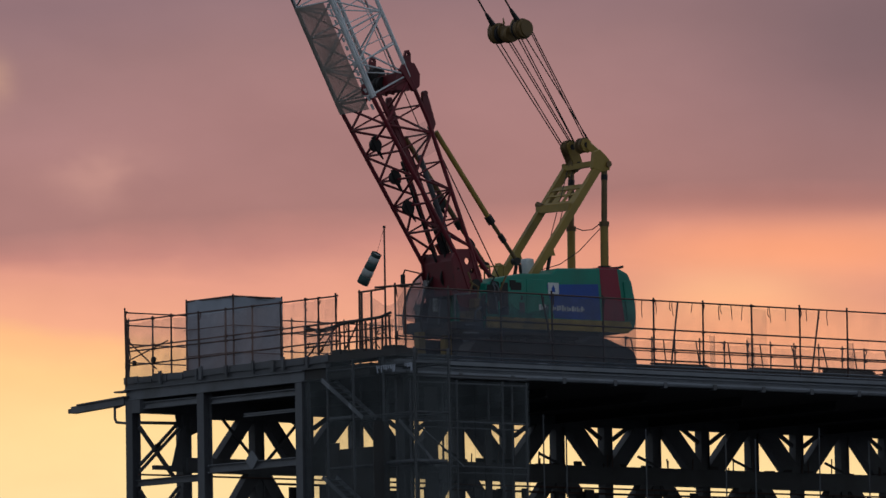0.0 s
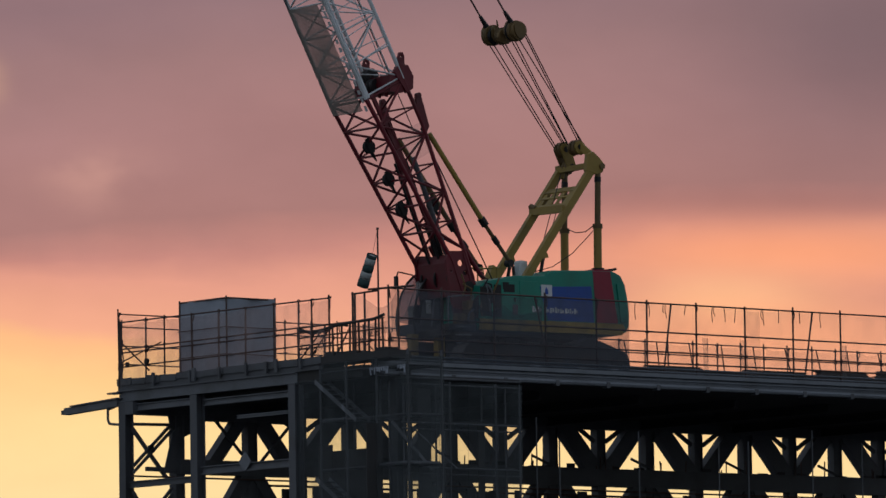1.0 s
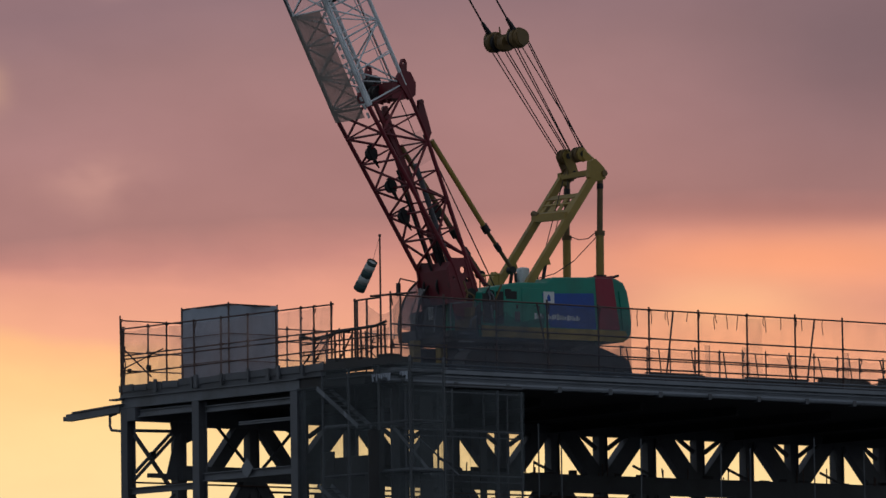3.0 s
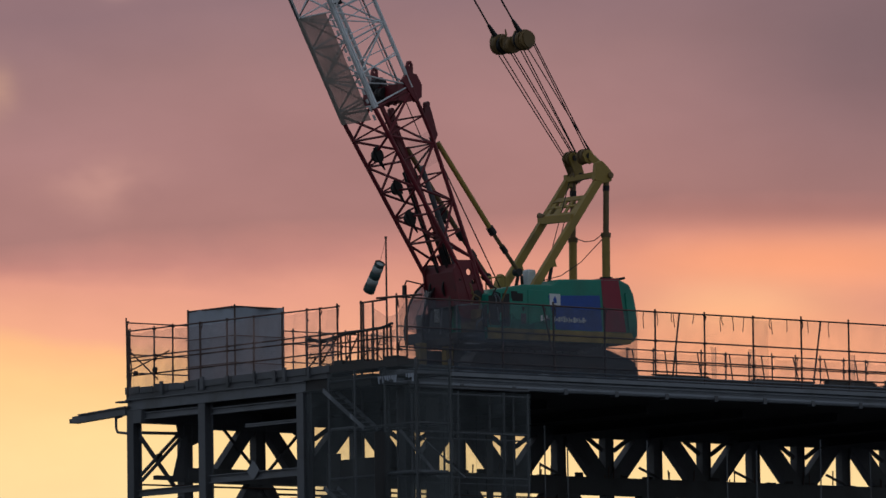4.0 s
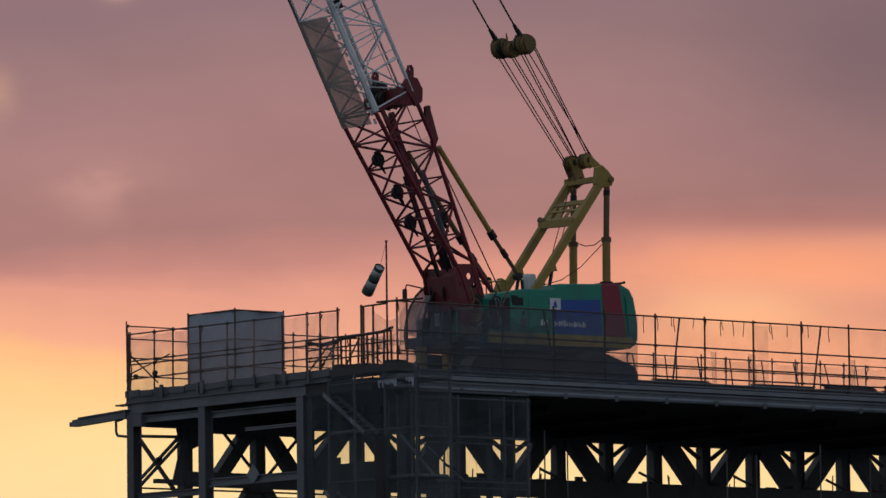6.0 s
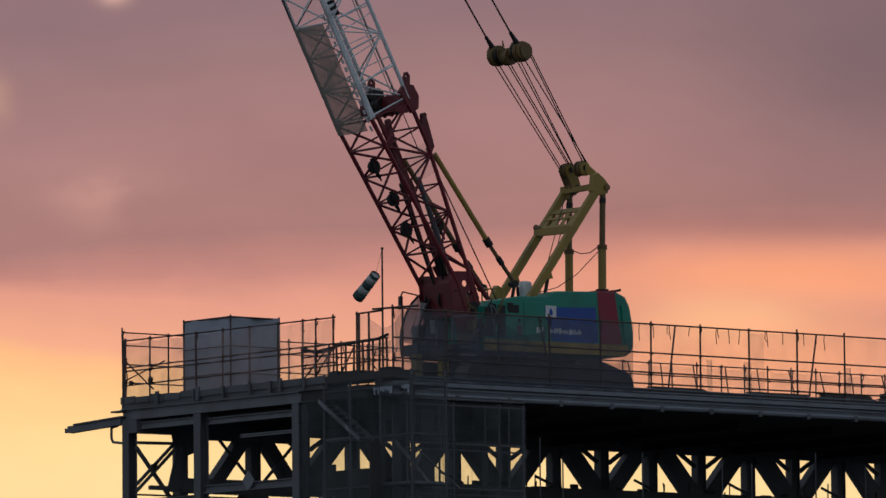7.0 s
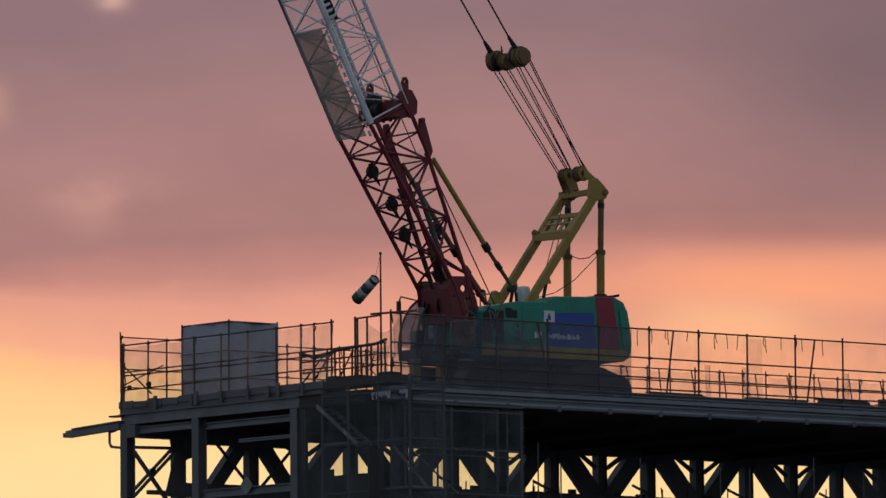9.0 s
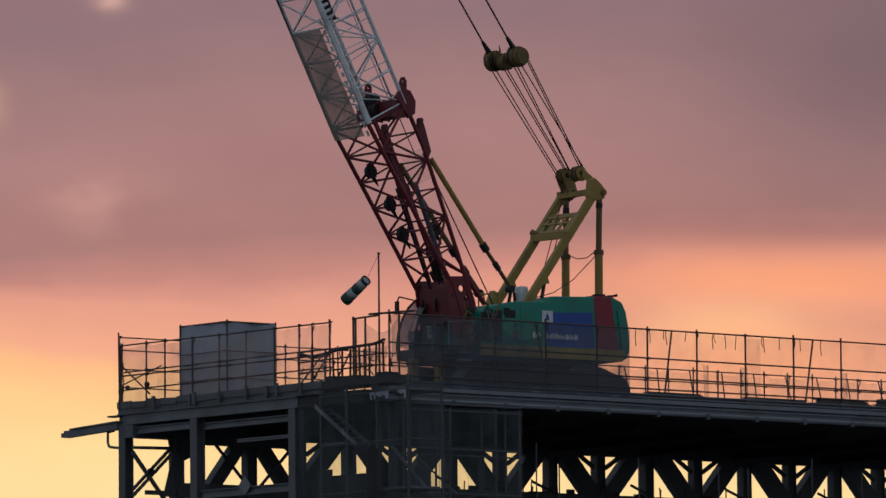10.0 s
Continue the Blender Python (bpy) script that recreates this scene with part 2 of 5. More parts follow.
    col = mixed(math_node("MULTIPLY", blob(-218, 79, 8, 13), math_node("MULTIPLY", wisp, 0.5)), col, srgb(238, 186, 148))
    col = mixed(math_node("MULTIPLY", blob(-166, 36, 26, 15), math_node("MULTIPLY", wisp, 0.5)), col, srgb(214, 160, 146))
    col = mixed(math_node("MULTIPLY", blob(-160, 133, 8, 5), math_node("MULTIPLY", wisp, 1.0)), col, srgb(214, 170, 155))
    mott = n.new("ShaderNodeHueSaturation")
    l.new(col, mott.inputs["Color"])
    l.new(math_node("ADD", 0.935, math_node("MULTIPLY", streaks(0.015, 0.028, 7, 20.0), 0.19)), mott.inputs["Value"])
    l.new(mott.outputs["Color"], em.inputs["Color"])
    g = Geo().add([(-1500, -300, 0), (1500, -300, 0), (1500, 700, 0), (-1500, 700, 0)], [(0, 1, 2, 3)])
    ob = part("backdrop", g, m, None, "far sunset sky with mauve cloud over an orange glow")
    ob.matrix_basis = pose(1769.07, 2127.06, 285.28, 90 + 5.4241, 0, -39.6949) @ pose(0, 0, 0, 0, 0, -0.95)
    return tagged(ob, "", "sky", "", "structure")


cloud_sheet()
ground = part("ground", Geo().add([(-4000, -4000, 0), (4000, -4000, 0), (4000, 4000, 0), (-4000, 4000, 0)], [(0, 1, 2, 3)]), GROUND, None, "dark open ground round the building site")
tagged(ground, "", "ground", "", "structure")

# ---- steel frame under the deck ----
LONG, WIDE = 42.0, 13.9
frame_root = thing("steel_frame", "unfinished dark steel building frame with columns, beams and trusses", "building frame", None, "", "structure")


def i_part(name, a, b, w, h, mat=None, up=(0, 0, 1), parent=None):
    return part(name, Geo().ibeam(a, b, w, h, 0.035, 0.03, up), mat or STEEL, parent or frame_root)


# columns of the end face and the long faces, down to the ground
END_COLUMNS = (3.9, 9.75, 14.15)
for y in END_COLUMNS:
    i_part("column", (0, y, 0), (0, y, 18.1), 0.40, 0.40, STEEL, (1, 0, 0))
for x in (1.85, 42.0):
    i_part("column", (x, 0.35, 0), (x, 0.35, 18.1), 0.45, 0.45, None, (1, 0, 0))
# end face beams
i_part("edge_beam", (-0.03, 3.75, 18.33), (-0.03, 14.5, 18.33), 0.25, 0.42, STEEL_PALE)
# behind the net the beam's dimming is put into its colour, dark steel
i_part("edge_beam", (0.25, 0.1, 18.30), (0.25, 3.75, 18.30), 0.25, 0.38, STEEL)
i_part("edge_beam", (0.14, 4.2, 17.80), (0.14, 9.45, 17.80), 0.25, 0.24, STEEL_PALE)
i_part("edge_beam", (0.05, 10.0, 17.88), (0.05, 13.9, 17.88), 0.2, 0.26, STEEL_PALE)
i_part("edge_beam", (0.1, 4.2, 17.14), (0.1, 7.4, 17.14), 0.2, 0.12, STEEL_PALE)
i_part("edge_beam", (0, 4.2, 15.28), (0, 9.45, 15.28), 0.25, 0.30, STEEL_PALE)
i_part("edge_beam", (0, 10.0, 15.0), (0, 13.9, 15.0), 0.2, 0.24)
STAR = [(0.36 * q * math.cos(math.pi * k / 4), 0.36 * q * math.sin(math.pi * k / 4)) for k, q in enumerate((1, 0.75) * 4)]
part("gusset", Geo().add([(x, 6.75 + a, 15.46 + b) for x in (-0.16, -0.12) for a, b in STAR], [tuple(range(8)), tuple(range(8, 16))] + [(k, (k + 1) % 8, (k + 1) % 8 + 8, k + 8) for k in range(8)]), STEEL_PALE, frame_root)
# cross girders below the deck
for k in range(9):
    x = 0.6 + 4.9 * k
    i_part("cross_girder", (x, 2.5, 17.97), (x, WIDE - 0.5, 17.97), 0.25, 0.34, DECKING)

# long truss below the rear edge, two tiers
RY = 13.7
APEX = (5.49, 10.33, 15.39, 20.53, 25.62, 30.92, 35.94, 40.9)
truss = part("rear_truss", Geo().bar((7.6, RY, 17.93), (LONG, RY, 17.93), 0.5, 0.36), STEEL, frame_root, "heavy zigzag truss of dark steel")
part("top_chord", Geo().bar((-0.2, RY, 17.86), (3.0, RY, 17.86), 0.5, 0.48), STEEL, truss)
part("top_chord", Geo().bar((3.0, RY, 17.79), (7.6, RY, 17.79), 0.5, 0.62), STEEL, truss)
part("bottom_chord", Geo().bar((2.0, RY, 15.72), (7.6, RY, 15.72), 0.5, 0.54), STEEL, truss)
part("bottom_chord", Geo().bar((7.6, RY, 15.84), (LONG, RY, 15.84), 0.5, 0.70), STEEL, truss)
part("bottom_chord", Geo().bar((2.0, RY, 13.1), (LONG, RY, 13.1), 0.5, 0.76), STEEL, truss)
part("end_chord", Geo().bar((0.6, RY, 15.6), (2.1, RY, 15.6), 0.2, 0.16), STEEL, truss)
part("end_chord", Geo().bar((0.35, RY, 12.85), (2.1, RY, 12.85), 0.3, 0.22), STEEL, truss)
part("end_rail", Geo().tube((-0.1, RY - 0.1, 17.25), (2.3, RY - 0.1, 17.29), 0.06, 8), STEEL, truss)
part("node_plate", Geo().box(0.62, 0.86, RY - 0.14, RY - 0.06, 16.25, 16.48), STEEL, truss)
for z0, z1 in ((18.0, 15.5), (15.6, 12.8)):
    part("truss_post", Geo().ibeam((2.03, RY, z1), (2.03, RY, z0), 0.42, 0.42, 0.05, 0.3, (1, 0, 0)), STEEL, truss)
    part("cross_brace", Geo().bar((-0.05, RY, z0 - 0.9), (1.55, RY, z1 - 0.25), 0.08, 0.15), STEEL, truss)
    for d in (0.0, 0.24):
        part("cross_brace", Geo().bar((1.72, RY - 0.1, z0 - 0.68 - d), (-0.1, RY - 0.1, z1 + 0.18 - d), 0.08, 0.11), STEEL, truss)
part("knee_plate", Geo().prism([(1.7, 17.0), (1.25, 15.45), (2.0, 15.45), (2.0, 17.2)], RY - 0.2, RY - 0.16), STEEL, truss)
part("corner_gusset", Geo().prism([(1.5, 17.7), (2.8, 17.7), (2.8, 17.05), (2.3, 16.85), (1.62, 17.15)], RY - 0.16, RY - 0.12), STEEL, truss)
for k, x in enumerate(APEX):
    slim = k == 0
    mid = (x + APEX[k + 1]) / 2 - 0.03 if k < 7 else x + 2.45
    for z0, z1 in ((18.0, 15.5), (15.6, 12.8)):
        part("truss_post", Geo().ibeam((x, RY, z1), (x, RY, z0), 0.40, 0.45, 0.05, 0.3, (1, 0, 0)), STEEL, truss)
        part("truss_post", Geo().ibeam((mid, RY, z1), (mid, RY, z0), 0.40, 0.44, 0.05, 0.3, (1, 0, 0)), STEEL, truss)
        for s in (1, -1):
            if slim:
                part("diagonal", Geo().bar((x + s * 0.13, RY, z0), (x + s * 2.0, RY, z1 + 0.2), 0.42, 0.5), STEEL, truss)
            else:
                part("diagonal", Geo().bar((x + s * 0.41, RY, z0 + 0.1), (x + s * 2.58, RY, z1 + 0.2), 0.42, 0.70 if z0 > 17 else 0.5), STEEL, truss)
            if z0 < 17:
                continue
            if slim:
                part("counter_brace", Geo().bar((x + s * 1.85, RY - 0.28, 17.5), (x + s * 0.3, RY - 0.28, 15.97), 0.06, 0.11), STEEL, truss)
            part("tie", Geo().bar((mid + s * 0.3, RY - 0.1, 17.27), (mid + s * 1.15, RY - 0.1, 17.79), 0.08, 0.17), STEEL, truss)
            part("gusset", Geo().prism([(x + s * 0.2, z0 - 0.2), (x + s * 0.5, z0 - 0.2), (x + s * 0.2, z0 - 0.6)], RY - 0.27, RY - 0.24), STEEL, truss)
# far side clutter on the lower chord: stubs, boxes and rails
rnd = random.Random(5)
part("lower_rail", Geo().tube((-0.5, RY - 0.5, 15.28), (LONG, RY - 0.5, 15.28), 0.035, 6), PIPE, frame_root)
part("lower_rail", Geo().tube((6, RY - 0.5, 15.08), (LONG, RY - 0.5, 15.06), 0.045, 6), PIPE, frame_root)
for k in range(44):
    x = 6.5 + rnd.uniform(0, 33)
    w, h = rnd.uniform(0.06, 0.45), rnd.uniform(0.3, 0.8)
    part("stub", Geo().box(x, x + w, RY - 0.6, RY - 0.5, 14.5, 14.5 + h), DECKING, frame_root)
for k in range(34):
    x = 8 + rnd.uniform(0, 31)
    part("starter_bar", Geo().tube((x, RY - 0.4, 16.15), (x + rnd.uniform(-0.05, 0.05), RY - 0.4, 16.15 + rnd.uniform(0.1, 0.65)), 0.028, 5), PIPE, frame_root)
for k in range(26):
    x, w = 8.4 + rnd.uniform(0, 31), rnd.uniform(0.15, 0.7)
    part("loose_board", Geo().box(x, x + w, RY - 0.24, RY - 0.1, 16.18, 16.22 + rnd.uniform(0.0, 0.14)), DECKING, frame_root)
for x in (14.6, 19.4, 24.6, 29.7, 34.8):
    part("loose_pipe", Geo().tube((x, RY - 0.2, 16.62), (x + 1.1, RY - 0.2, 16.22), 0.055, 6), STEEL, frame_root)
# thin hangers under the near edge
for x, z0, z1 in ((8.6, 14.0, 17.0), (9.7, 14.0, 16.2), (13.6, 14.0, 16.6), (17.6, 14.0, 16.4), (19.1, 14.0, 16.4), (22.4, 14.0, 16.9), (25.0, 13.0, 16.5)):
    part("hanger", Geo().tube((x, 0.6, z0), (x, 0.6, z1), 0.03, 6), STEEL, frame_root)
part("lower_floor", Geo().box(0.4, LONG, 0.5, RY - 1.0, 12.2, 12.45), DECKING, frame_root)

# ---- deck ----
deck = part("deck", Geo().box(0.0, LONG, 0.02, WIDE, 18.14, 18.56), DECKING, None, "dark deck of the top floor seen from below")
tagged(deck, "", "deck", "", "structure")
fascia = part("deck_edge", Geo().section((0.4, 0, 18.15), (LONG, 0, 18.15), [(-0.05, 0.02), (0.28, 0.02), (0.30, 0.10), (0.26, 0.17), (0.05, 0.19), (0.05, 0.40), (0.22, 0.44), (0.22, 0.58), (-0.05, 0.58)]), GALV, None, "galvanised steel deck edge with a gutter lip")
tagged(fascia, "", "deck edge", "", "structure")
for k in range(17):
    x = 1.4 + 2.47 * k
    part("bracket", Geo().prism([(x, 18.09), (x + 0.17, 18.09), (x + 0.17, 18.3), (x, 18.3)], -0.31, 0.0), STEEL, fascia)
toe = part("toe_board", Geo().box(1.3, LONG, 0.12, 0.17, 18.57, 18.98), DECKING, None, "dark toe board along the deck edge")
tagged(toe, "", "toe board", "", "structure")
rp = random.Random(21)
for x, w, h in ((14.6, 2.6, 0.22), (17.4, 1.2, 0.12), (19.5, 3.0, 0.2), (23.2, 2.6, 0.34), (26.4, 3.5, 0.42), (30.5, 4.0, 0.45)):
    pile = thing("plank_pile", "low pile of dark planks on the deck", "plank pile", None, "piles of planks")
    for i in range(int(h / 0.05) + 8):
        d, e = rp.uniform(-0.12, 0.12), rp.uniform(-0.2, 0.2)
        part("plank", Geo().box(x + d, x + w + e, 1.0, 1.3, 18.565 + 0.05 * i, 18.605 + 0.05 * i), DECKING, pile)
for z, y in ((18.46, -0.26), (18.80, -0.06), (18.93, -0.04)):
    part("edge_pipe", Geo().tube((1.6, y, z), (LONG, y, z + 0.01), 0.03, 6), GALV, fascia)
# kerb of the end face, with its clamps
kerb = part("kerb_board", Geo().box(-0.10, -0.04, 2.2, 14.5, 18.54, 18.76), STEEL, None, "dented kerb boards along the deck's end")
tagged(kerb, "", "kerb board", "", "structure")
part("kerb_top", Geo().box(-0.04, 0.9, 2.2, 14.3, 18.56, 18.9), DECKING, kerb)
rk = random.Random(33)
y = 2.2
while y < 14.3:
    w = rk.uniform(0.7, 1.9)
    part("board", Geo().bar((-0.13 - rk.uniform(0, 0.03), y, 18.86 + rk.uniform(-0.03, 0.03)), (-0.13, min(14.5, y + w - 0.04), 18.86 + rk.uniform(-0.04, 0.04)), 0.05, rk.uniform(0.22, 0.3)), GALV if rk.random() < 0.25 else STEEL, kerb)
    y += w
for k, y in enumerate((3.3, 4.7, 5.3, 6.5, 8.1, 9.6, 9.9, 12.1)):
    part("clamp", Geo().box(-0.24, -0.16, y, y + 0.11 + 0.04 * (k % 3), 18.6, 19.02 + 0.06 * (k % 2)), STEEL, kerb)

# jutting beam at the end of the rear edge
jut = thing("jutting_beam", "short steel beam jutting from the frame's corner", "steel beam")
part("beam", Geo().bar((-0.1, 14.4, 18.10), (-0.1, 17.75, 17.97), 0.28, 0.26), STEEL_PALE, jut)
part("plate", Geo().bar((-0.1, 14.3, 18.26), (-0.1, 17.3, 18.14), 0.42, 0.05), STEEL, jut)
part("end_shoe", Geo().box(-0.2, 0.0, 17.6, 17.98, 17.86, 18.03), STEEL, jut)
part("stop", Geo().box(-0.25, 0.1, 14.3, 15.0, 18.44, 18.50), STEEL, jut)
part("pipe_loop", Geo().path([(-0.1, 14.75, 17.95), (-0.1, 15.15, 17.9), (-0.1, 15.15, 17.5), (-0.1, 15.05, 17.35), (-0.1, 14.2, 17.25)], 0.05, 8), STEEL, jut)


# ---- fences of scaffold pipe with nets ----
def net_panel(parent, a, b, z0, z1, mat, sag=0.06, seed=0):
    """A hanging net between two posts: a soft sheet with a sagging top edge."""
    a, b = Vector(a), Vector(b)
    out = Vector((b.y - a.y, a.x - b.x, 0)).normalized()
    r = random.Random(seed)
    nx, nz, g = 8, 5, Geo()
    ph = r.uniform(0, 6)
    vs = []
    for j in range(nz + 1):
        for i in range(nx + 1):
            u, v = i / nx, j / nz
            p = a.lerp(b, u)
            top = z1 - sag * (math.sin(math.pi * u) ** 0.8) * r.uniform(0.8, 1.1)
            bulge = 0.07 * math.sin(ph + u * 7) * (0.3 + v) + r.uniform(-0.015, 0.015)
            vs.append((p.x + out.x * bulge, p.y + out.y * bulge, z0 + (top - z0) * v))
    fs = [(j * (nx + 1) + i, j * (nx + 1) + i + 1, (j + 1) * (nx + 1) + i + 1, (j + 1) * (nx + 1) + i) for j in range(nz) for i in range(nx)]
    g.add(vs, fs)
    ob = part("net", g, mat, parent, "", 0, True)
    ob.visible_shadow = False
    return ob


def pipe_fence(name, label, pts, z0, z1, rails, net=None, sag=0.06, r=0.035, seed=1, jitter=0.04):
    root = thing(name, label, "fence", None, "pipe fences round the deck")
    rn = random.Random(seed)
    for x, y in pts:
        j = rn.uniform(-jitter, jitter)
        part("post", Geo().tube((x, y, z0), (x + j, y + j * 0.5, z1 + rn.uniform(0.02, 0.13)), r, 8), PIPE, root)
    (xa, ya), (xb, yb) = pts[0], pts[-1]
    for z in rails:
        k = rn.uniform(-0.03, 0.03)
        part("rail", Geo().tube((xa, ya - 0.05, z + k), (xb, yb - 0.05, z - k), r * 0.85, 8), PIPE, root)
    for i, (x, y) in enumerate(pts):
        for z in rails:
            if rn.random() < 0.75:
                w = rn.uniform(0.034, 0.046)
                part("coupler", Geo().box(x - w, x + w, y - 0.09, y + 0.03, z - w, z + w), PIPE, root)
        if rn.random() < 0.5:
            g = Geo()
            p = [(x + rn.uniform(-0.06, 0.06), y - 0.05, z1 - 0.12 * k - rn.uniform(0, 0.06)) for k in range(4)]
            part("tied_cord", g.path(p, 0.022, 5), PIPE, root)
    if net:
        for i, (p, q) in enumerate(zip(pts, pts[1:])):
            net_panel(root, (*p, 0), (*q, 0), z0 + 0.05, z1 - 0.03, net, sag, seed * 50 + i)
    return root


near_fence = pipe_fence("pipe_fence", "tall scaffold pipe fence with thin net along the deck edge", [(1.25 + 2.47 * k, 0.05) for k in range(17)], 18.58, 21.40, (21.36, 20.28, 19.55, 19.15), NET_FENCE, 0.08, 0.036, 3)
for k in range(5):
    net_panel(near_fence, (1.25 + 2.47 * k, -0.10, 0), (min(3.72 + 2.47 * k, 12.55), -0.10, 0), 18.6, 21.33, NET_VEIL, 0.05, 300 + k)
for x0, x1 in ((3.9, 5.2), (5.2, 6.4), (6.4, 8.3)):
    net_panel(near_fence, (x0, -0.18, 0), (x1, -0.18, 0), 19.9, 21.0, NET_VEIL, 0.35, int(x0 * 7))
for x0, x1 in ((14.9, 14.45), (22.1, 21.6), (8.2, 8.9)):
    part("raker", Geo().tube((x0, 0.12, 21.4), (x1, 0.12, 18.6), 0.035, 8), PIPE, near_fence)
hang = random.Random(11)
for k in range(15):
    x = 13 + hang.uniform(0, 16)
    z = 21.36
    part("cord", Geo().path([(x, 0.0, z), (x + hang.uniform(-0.05, 0.05), 0.0, z - hang.uniform(0.15, 0.3)), (x + hang.uniform(-0.08, 0.08), 0.0, z - hang.uniform(0.3, 0.65))], 0.016, 5), PIPE, near_fence)
for x, w in ((18.65, 0.75), (16.5, 0.25), (23.6, 0.3), (18.4, 0.35)):
    net_panel(near_fence, (x, 0.1, 0), (x + w, 0.1, 0), 18.7, 21.3 if w > 0.5 else 20.2, NET_PALE if w < 0.5 else NET_FENCE, 0.05, 77)
rear_fence = pipe_fence("pipe_fence", "scaffold pipe fence with torn net along the rear deck edge", [(-0.55, 13.8)] + [(3.4 + 1.31 * k, 13.8) for k in range(30)], 18.58, 21.42, (21.38, 20.9, 20.2, 19.5), NET_FENCE, 0.12, 0.03, 8, 0.12)
for k in range(9):
    x = 24.5 + k * 1.75
    part("raker", Geo().tube((x, 13.7, 21.4), (x + hang.uniform(0.2, 0.7), 13.7, 19.3), 0.03, 6), PIPE, rear_fence)
end_ys = (14.45, 12.85, 11.7, 10.0, 8.4, 6.8, 5.1, 3.65, 2.87, 1.88)
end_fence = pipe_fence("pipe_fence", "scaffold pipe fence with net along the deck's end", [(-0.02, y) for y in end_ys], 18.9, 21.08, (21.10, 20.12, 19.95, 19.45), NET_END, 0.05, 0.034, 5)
part("brace", Geo().tube((-0.05, 14.4, 20.4), (-0.05, 12.6, 19.2), 0.03, 6), PIPE, end_fence)
part("brace", Geo().tube((-0.1, 14.3, 19.6), (-0.1, 11.8, 20.2), 0.025, 6), PIPE, end_fence)
for y0, y1, z in ((14.40, 14.30, 21.2), (14.30, 14.42, 21.0), (14.52, 14.40, 20.6)):
    part("post", Geo().tube((-0.04, y0, 18.9), (-0.04, y1, z), 0.03, 8), PIPE, end_fence)
part("rope_coil", Geo().sheave((-0.1, 12.7, 19.55), (1, 0, 0), 0.11, 0.09, 12), BLACK, end_fence)
part("rope_coil", Geo().sheave((-0.1, 13.9, 19.5), (1, 0, 0), 0.09, 0.09, 12), BLACK, end_fence)
for i in range(4):
    g = Geo()
    zz = [18.7 + 0.35 * j for j in range(9)]
    g.path([(-0.06 + hang.uniform(-0.03, 0.03), 14.42 - 0.05 * i + hang.uniform(-0.06, 0.06), z) for z in zz if z < 21.4 - 0.2 * i], 0.025, 5)
    part("tied_cord", g, PIPE, end_fence)

from mathutils.geometry import tessellate_polygon


# ---- sheeted enclosure on the deck ----
def sheeted_box():
    root = thing("sheeted_enclosure", "box of scaffold pipes wrapped in creased grey sheeting on the deck", "enclosure")
    x0, x1, y0, y1, z0, z1 = 0.82, 3.1, 9.0, 11.85, 18.57, 21.62
    r = random.Random(4)

    def sheet(a, b, name, nx=18, nz=14):
        a, b = Vector(a), Vector(b)
        out = Vector((b.y - a.y, a.x - b.x, 0)).normalized()
        vs = []
        for j in range(nz + 1):
            for i in range(nx + 1):
                u, v = i / nx, j / nz
                p = a.lerp(b, u)
                d = 0.09 * noise.noise((u * 3.1 + a.x, v * 1.3, a.y)) + 0.06 * noise.noise((u * 9, v * 3 + a.y, 2.0)) + 0.018 * abs(math.sin(u * math.pi * 3))
                top = z1 + 0.09 - 0.04 * math.sin(math.pi * u) * abs(math.sin(u * math.pi * 2)) + 0.02 * noise.noise((u * 6, 0, a.x))
                vs.append((p.x + out.x * d, p.y + out.y * d, z0 + (top - z0) * v))
        fs = [(j * (nx + 1) + i, j * (nx + 1) + i + 1, (j + 1) * (nx + 1) + i + 1, (j + 1) * (nx + 1) + i) for j in range(nz) for i in range(nx)]
        part(name, Geo().add(vs, fs), SHEET, root, "", 0, True)

    for a, b in (((x0, y1, 0), (x0, y0, 0)), ((x0, y0, 0), (x1, y0, 0)), ((x1, y0, 0), (x1, y1, 0)), ((x1, y1, 0), (x0, y1, 0))):
        sheet(a, b, "sheet")
        part("top_pipe", Geo().tube((a[0], a[1], z1 + 0.06), (b[0], b[1], z1 + 0.06), 0.035, 8), PIPE, root)
        for f in (0.0, 0.5):
            p = Vector(a).lerp(Vector(b), f)
            if f:
                p = p.lerp(Vector(((x0 + x1) / 2, (y0 + y1) / 2, 0)), 0.12)
            part("pole", Geo().tube((p.x, p.y, z0), (p.x, p.y, z1 + (0.14 if f == 0 else -0.1)), 0.034, 8), PIPE, root)
    part("roof_sheet", Geo().box(x0, x1, y0, y1, z1 - 0.02, z1), SHEET, root)
    for z in (19.6, 20.6):
        part("lashing", Geo().path([(x0 - 0.1, y1, z), (x0 - 0.1, y0 - 0.1, z), (x1, y0 - 0.1, z)], 0.018, 5), PIPE, root)


sheeted_box()


